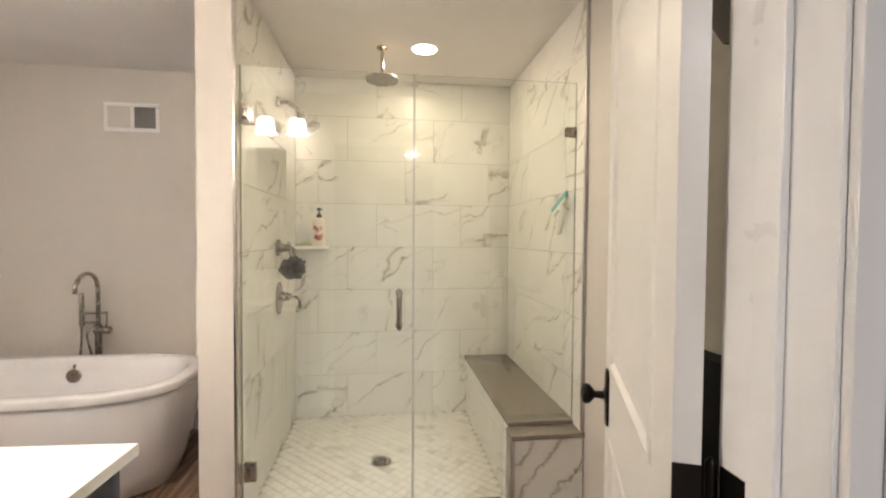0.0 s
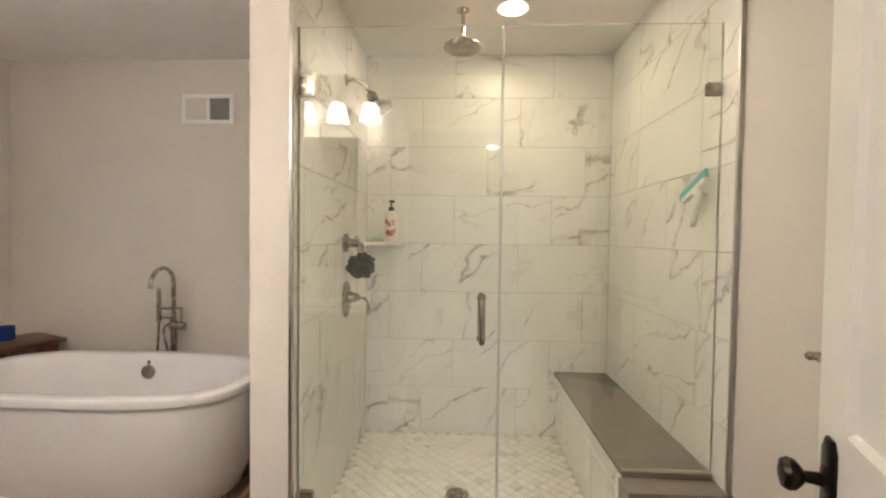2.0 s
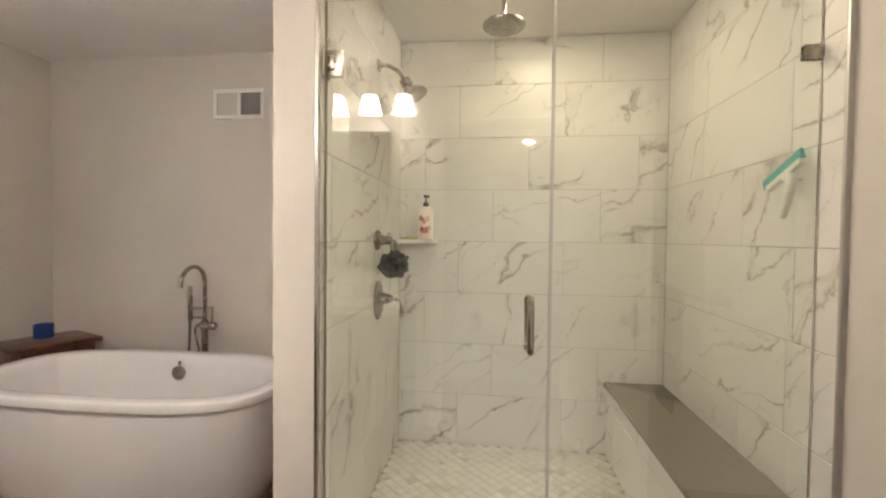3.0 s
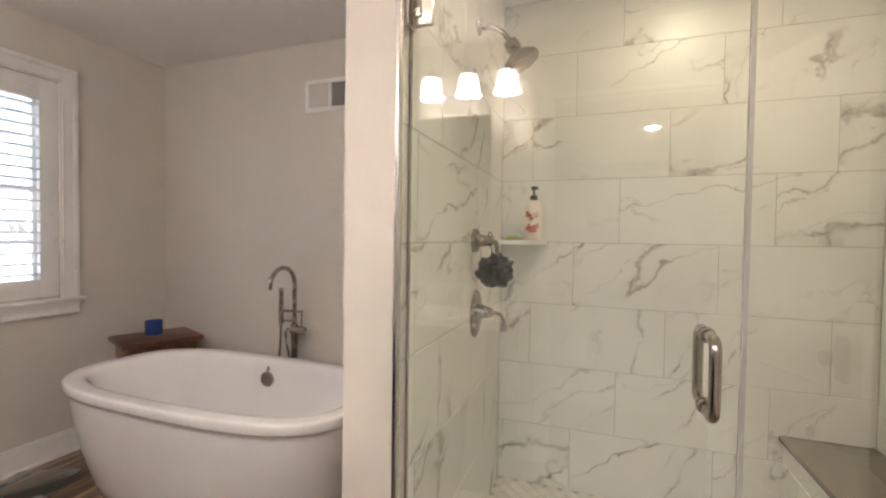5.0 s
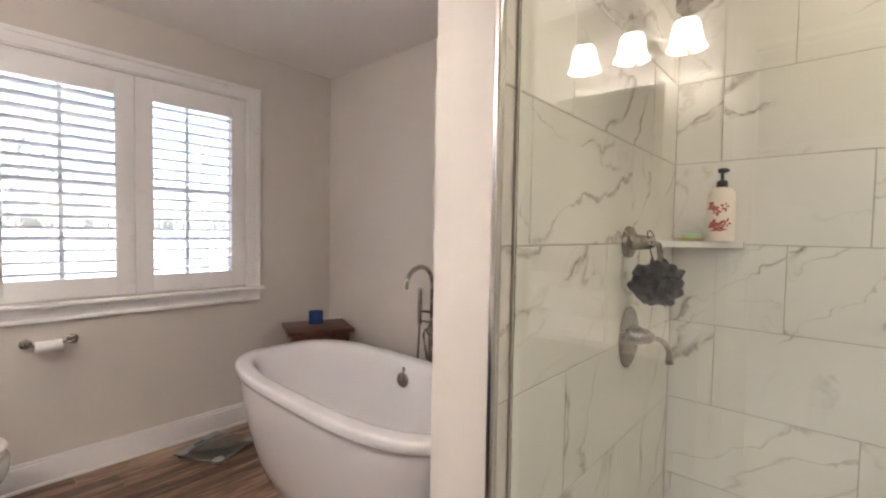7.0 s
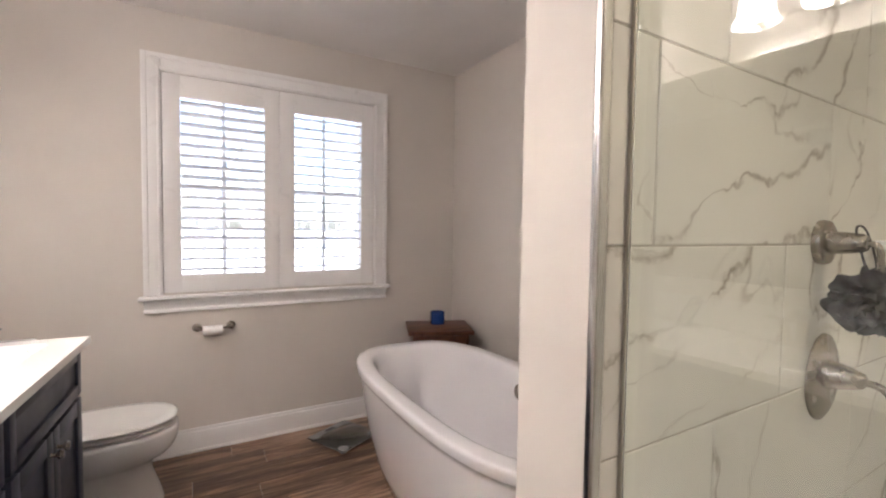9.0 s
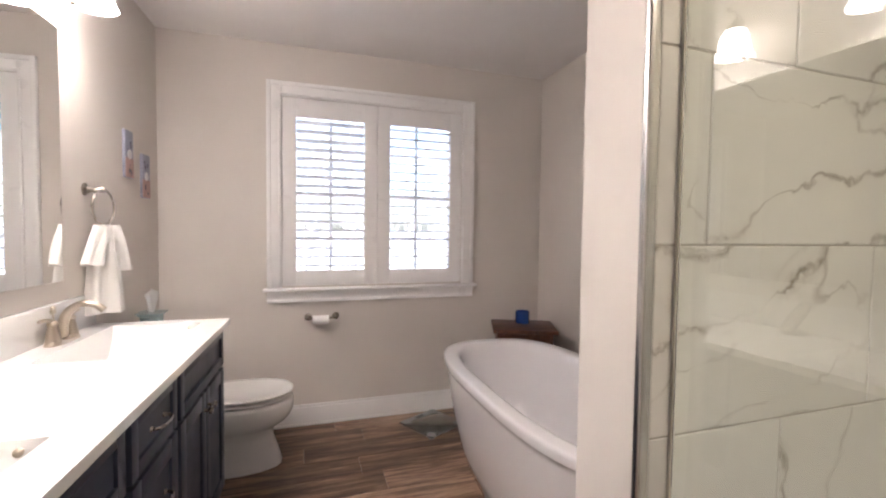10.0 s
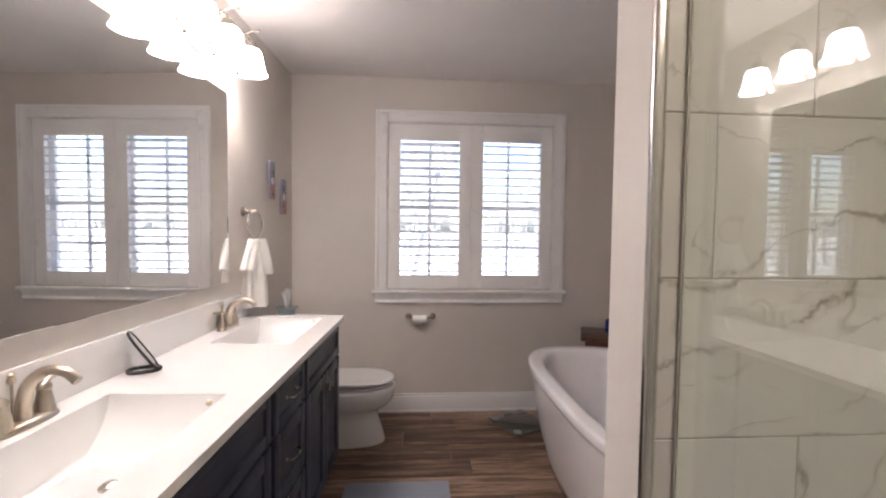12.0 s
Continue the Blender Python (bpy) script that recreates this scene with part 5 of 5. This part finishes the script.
# ---------------------------------------------------------------- trees outside
BARK = painted("pale_grey_bark", (0.42, 0.41, 0.40), 0.9, 0.8, 0.3, 40)


def bare_tree(x, y, h, seed, z0=-2.6, levels=4):
    """A leafless tree: tapered trunk with forking limbs."""
    rnd = random.Random(seed)
    trunk, limbs = bmesh.new(), bmesh.new()
    def branch(p, d, length, r, level):
        pts = [p]
        for k in range(3):
            d = (d + Vector((rnd.gauss(0, 0.13), rnd.gauss(0, 0.13), rnd.gauss(0.05, 0.08)))).normalized()
            pts.append(pts[-1] + d * length / 3)
        tube(trunk if level == 0 else limbs, pts, lambda t: r * (1 - 0.5 * t), 7 if level < 2 else 4, 1)
        if level < levels:
            for k in range(3 if level else 5):
                q = pts[rnd.choice((1, 2, 2, 3, 3))]
                a = rnd.uniform(0, 2 * math.pi)
                nd = (d + Vector((math.cos(a), math.sin(a), rnd.uniform(-0.1, 0.5))) * rnd.uniform(0.5, 0.95)).normalized()
                branch(q, nd, length * rnd.uniform(0.5, 0.72), r * 0.5, level + 1)
    branch(Vector((x, y, z0)), Vector((0, 0, 1)), h * 0.5, h * 0.018, 0)
    t = thing("tree", (x, y, z0), "leafless grey-barked tree standing on the lawn", "tree", "bare trees outside")
    part("trunk", trunk, BARK, t)
    part("limbs", limbs, BARK, t)


for i, (x, y, h) in enumerate(((-17, 1.2, 11), (-21, 8.5, 11), (-22, -7.5, 11), (-29, 4.5, 12), (-20, -18, 10))):
    bare_tree(x, y, h, 40 + i)
# far woods
rnd = random.Random(77)
b = bmesh.new()
for k in range(300):
    x, y = rnd.uniform(-75, -45), rnd.uniform(-75, 75)
    h = rnd.uniform(5.5, 9.5)
    tube(b, [(x, y, -2.6), (x + rnd.gauss(0, 0.3), y + rnd.gauss(0, 0.3), -2.6 + h * 0.5), (x + rnd.gauss(0, 0.6), y + rnd.gauss(0, 0.6), -2.6 + h)], lambda t: 0.16 * (1 - 0.85 * t), 5, 1)
    for j in range(9):
        z = -2.6 + h * rnd.uniform(0.25, 0.95)
        a, l_ = rnd.uniform(0, 6.28), rnd.uniform(0.8, 2.2)
        tube(b, [(x, y, z), (x + l_ * 0.6 * math.cos(a), y + l_ * 0.6 * math.sin(a), z + 0.5), (x + l_ * math.cos(a), y + l_ * math.sin(a), z + l_ * 0.8)], lambda t: 0.05 * (1 - 0.7 * t), 3, 1)
single("far_woods", b, BARK, "far leafless winter woods", "trees", kind="stuff")

# ---------------------------------------------------------------- tiles and planks
TILES = {}


def tile_mesh(name, w, h, t, mat):
    """A slab in the local x-z plane, its face towards -y, with eased edges."""
    key = (name, round(w, 3), round(h, 3))
    if key not in TILES:
        b = bmesh.new()
        e = 0.0015
        rings = [[Vector((sx * (w / 2 - i), y, sz * (h / 2 - i))) for sx, sz in ((-1, -1), (1, -1), (1, 1), (-1, 1))] for i, y in ((0, t), (0, e), (e, 0))]
        loft(b, rings)
        TILES[key] = mesh(b, name, mat)
    return TILES[key]


def lay(name, me, parent, m):
    ob = new(name, me)
    ob.parent = parent
    ob.matrix_basis = Matrix.Translation(-ORIGIN[parent.name]) @ m
    return ob


def tiled(parent, u0, u1, z0, z1, joints, place, z_rows=ZS):
    """Rows of long tiles; joints[row % 3] is the place of one upright joint."""
    k = 0
    while z_rows + k * ROW < z1 - 0.005:
        a, b = max(z0, z_rows + k * ROW), min(z1, z_rows + (k + 1) * ROW)
        if b - a > 0.012:
            j = joints[k % 3]
            while j > u0:
                j -= LONG
            while j < u1:
                c, d = max(j, u0), min(j + LONG, u1)
                if d - c > 0.012:
                    w, h = d - c - GAP, b - a - GAP
                    lay("tile", tile_mesh("tile", w, h, 0.008, TILE), parent, place((c + d) / 2, (a + b) / 2))
                j += LONG
        k += 1


A, B, C = XL + 0.153, XL + 0.356, XL + 0.559
tiled(tiled_north, XL, XR, ZS, ZC, (B, C, A), lambda u, z: pose(u, YB, z))
tiled(tiled_west, 1.861, YB, ZS, ZC, (2.39, 2.58, 2.157), lambda u, z: pose(XL, u, z, 0, 0, 90))
tiled(tiled_east, 1.812, YB, ZS, ZC, (2.61, 2.305, 2.03), lambda u, z: pose(XR, u, z, 0, 0, -90))
tiled(bench, 1.892, YB, ZS, 0.447, (2.3, 2.5, 2.1), lambda u, z: pose(0.560, u, z, 0, 0, -90))
tiled(bench, 0.548, XR + 0.006, 0, 0.427, (0.3, 0.2, 0.4), lambda u, z: pose(u, 1.792, z), 0.12)

# diamond mosaic on the shower floor
PITCH = 0.052
near, rest = [], []
cx, cy = -0.05, 2.42
for i in range(-40, 41):
    for j in range(-40, 41):
        x = cx + (i + j) * PITCH * 0.7071 * 1.0
        y = cy + (i - j) * PITCH * 0.7071 * 1.0
        if XL - 0.004 < x < 0.559 and 1.948 < y < YB + 0.004:
            if math.hypot(x + 0.054, y - 2.408) > 0.062:
                (near if abs(x + 0.05) < 0.56 and y > 2.2 else rest).append((x, y))
md = tile_mesh("mosaic_tile", PITCH - 0.004, PITCH - 0.004, 0.006, MOSAIC)
for x, y in near[:300]:
    lay("mosaic_tile", md, shower_floor, pose(x, y, ZS + 0.001, -90) @ pose(0, 0, 0, 0, 45, 0))
b = bmesh.new()
for x, y in rest + near[300:]:
    h = (PITCH - 0.004) * 0.7071
    loft(b, [[Vector((x, y - h, z)), Vector((x + h, y, z)), Vector((x, y + h, z)), Vector((x - h, y, z))] for z in (ZS - 0.005, ZS + 0.001)])
tagged(part("mosaic_field", b, MOSAIC_REST, shower_floor, smooth=None), kind="stuff")

# planks
PW, PL = 0.178, 1.22
random.seed(4)
i = 0
x = XW - 0.02
while x < XE:
    y = -0.6 - random.random() * PL
    x1 = min(x + PW, XE)
    while y < YN:
        y0, y1 = max(y, -0.6 if x > -2.45 else 0.3), min(y + PL, YN)
        if y1 - y0 > 0.03 and not (x > XL and y0 > 1.97):
            me = tile_mesh("plank", x1 - x - 0.0015, y1 - y0 - 0.0015, 0.006, PLANK)
            lay("plank", me, floor, pose((x + x1) / 2, (y0 + y1) / 2, 0.0, -90))
        y += PL
    x += PW
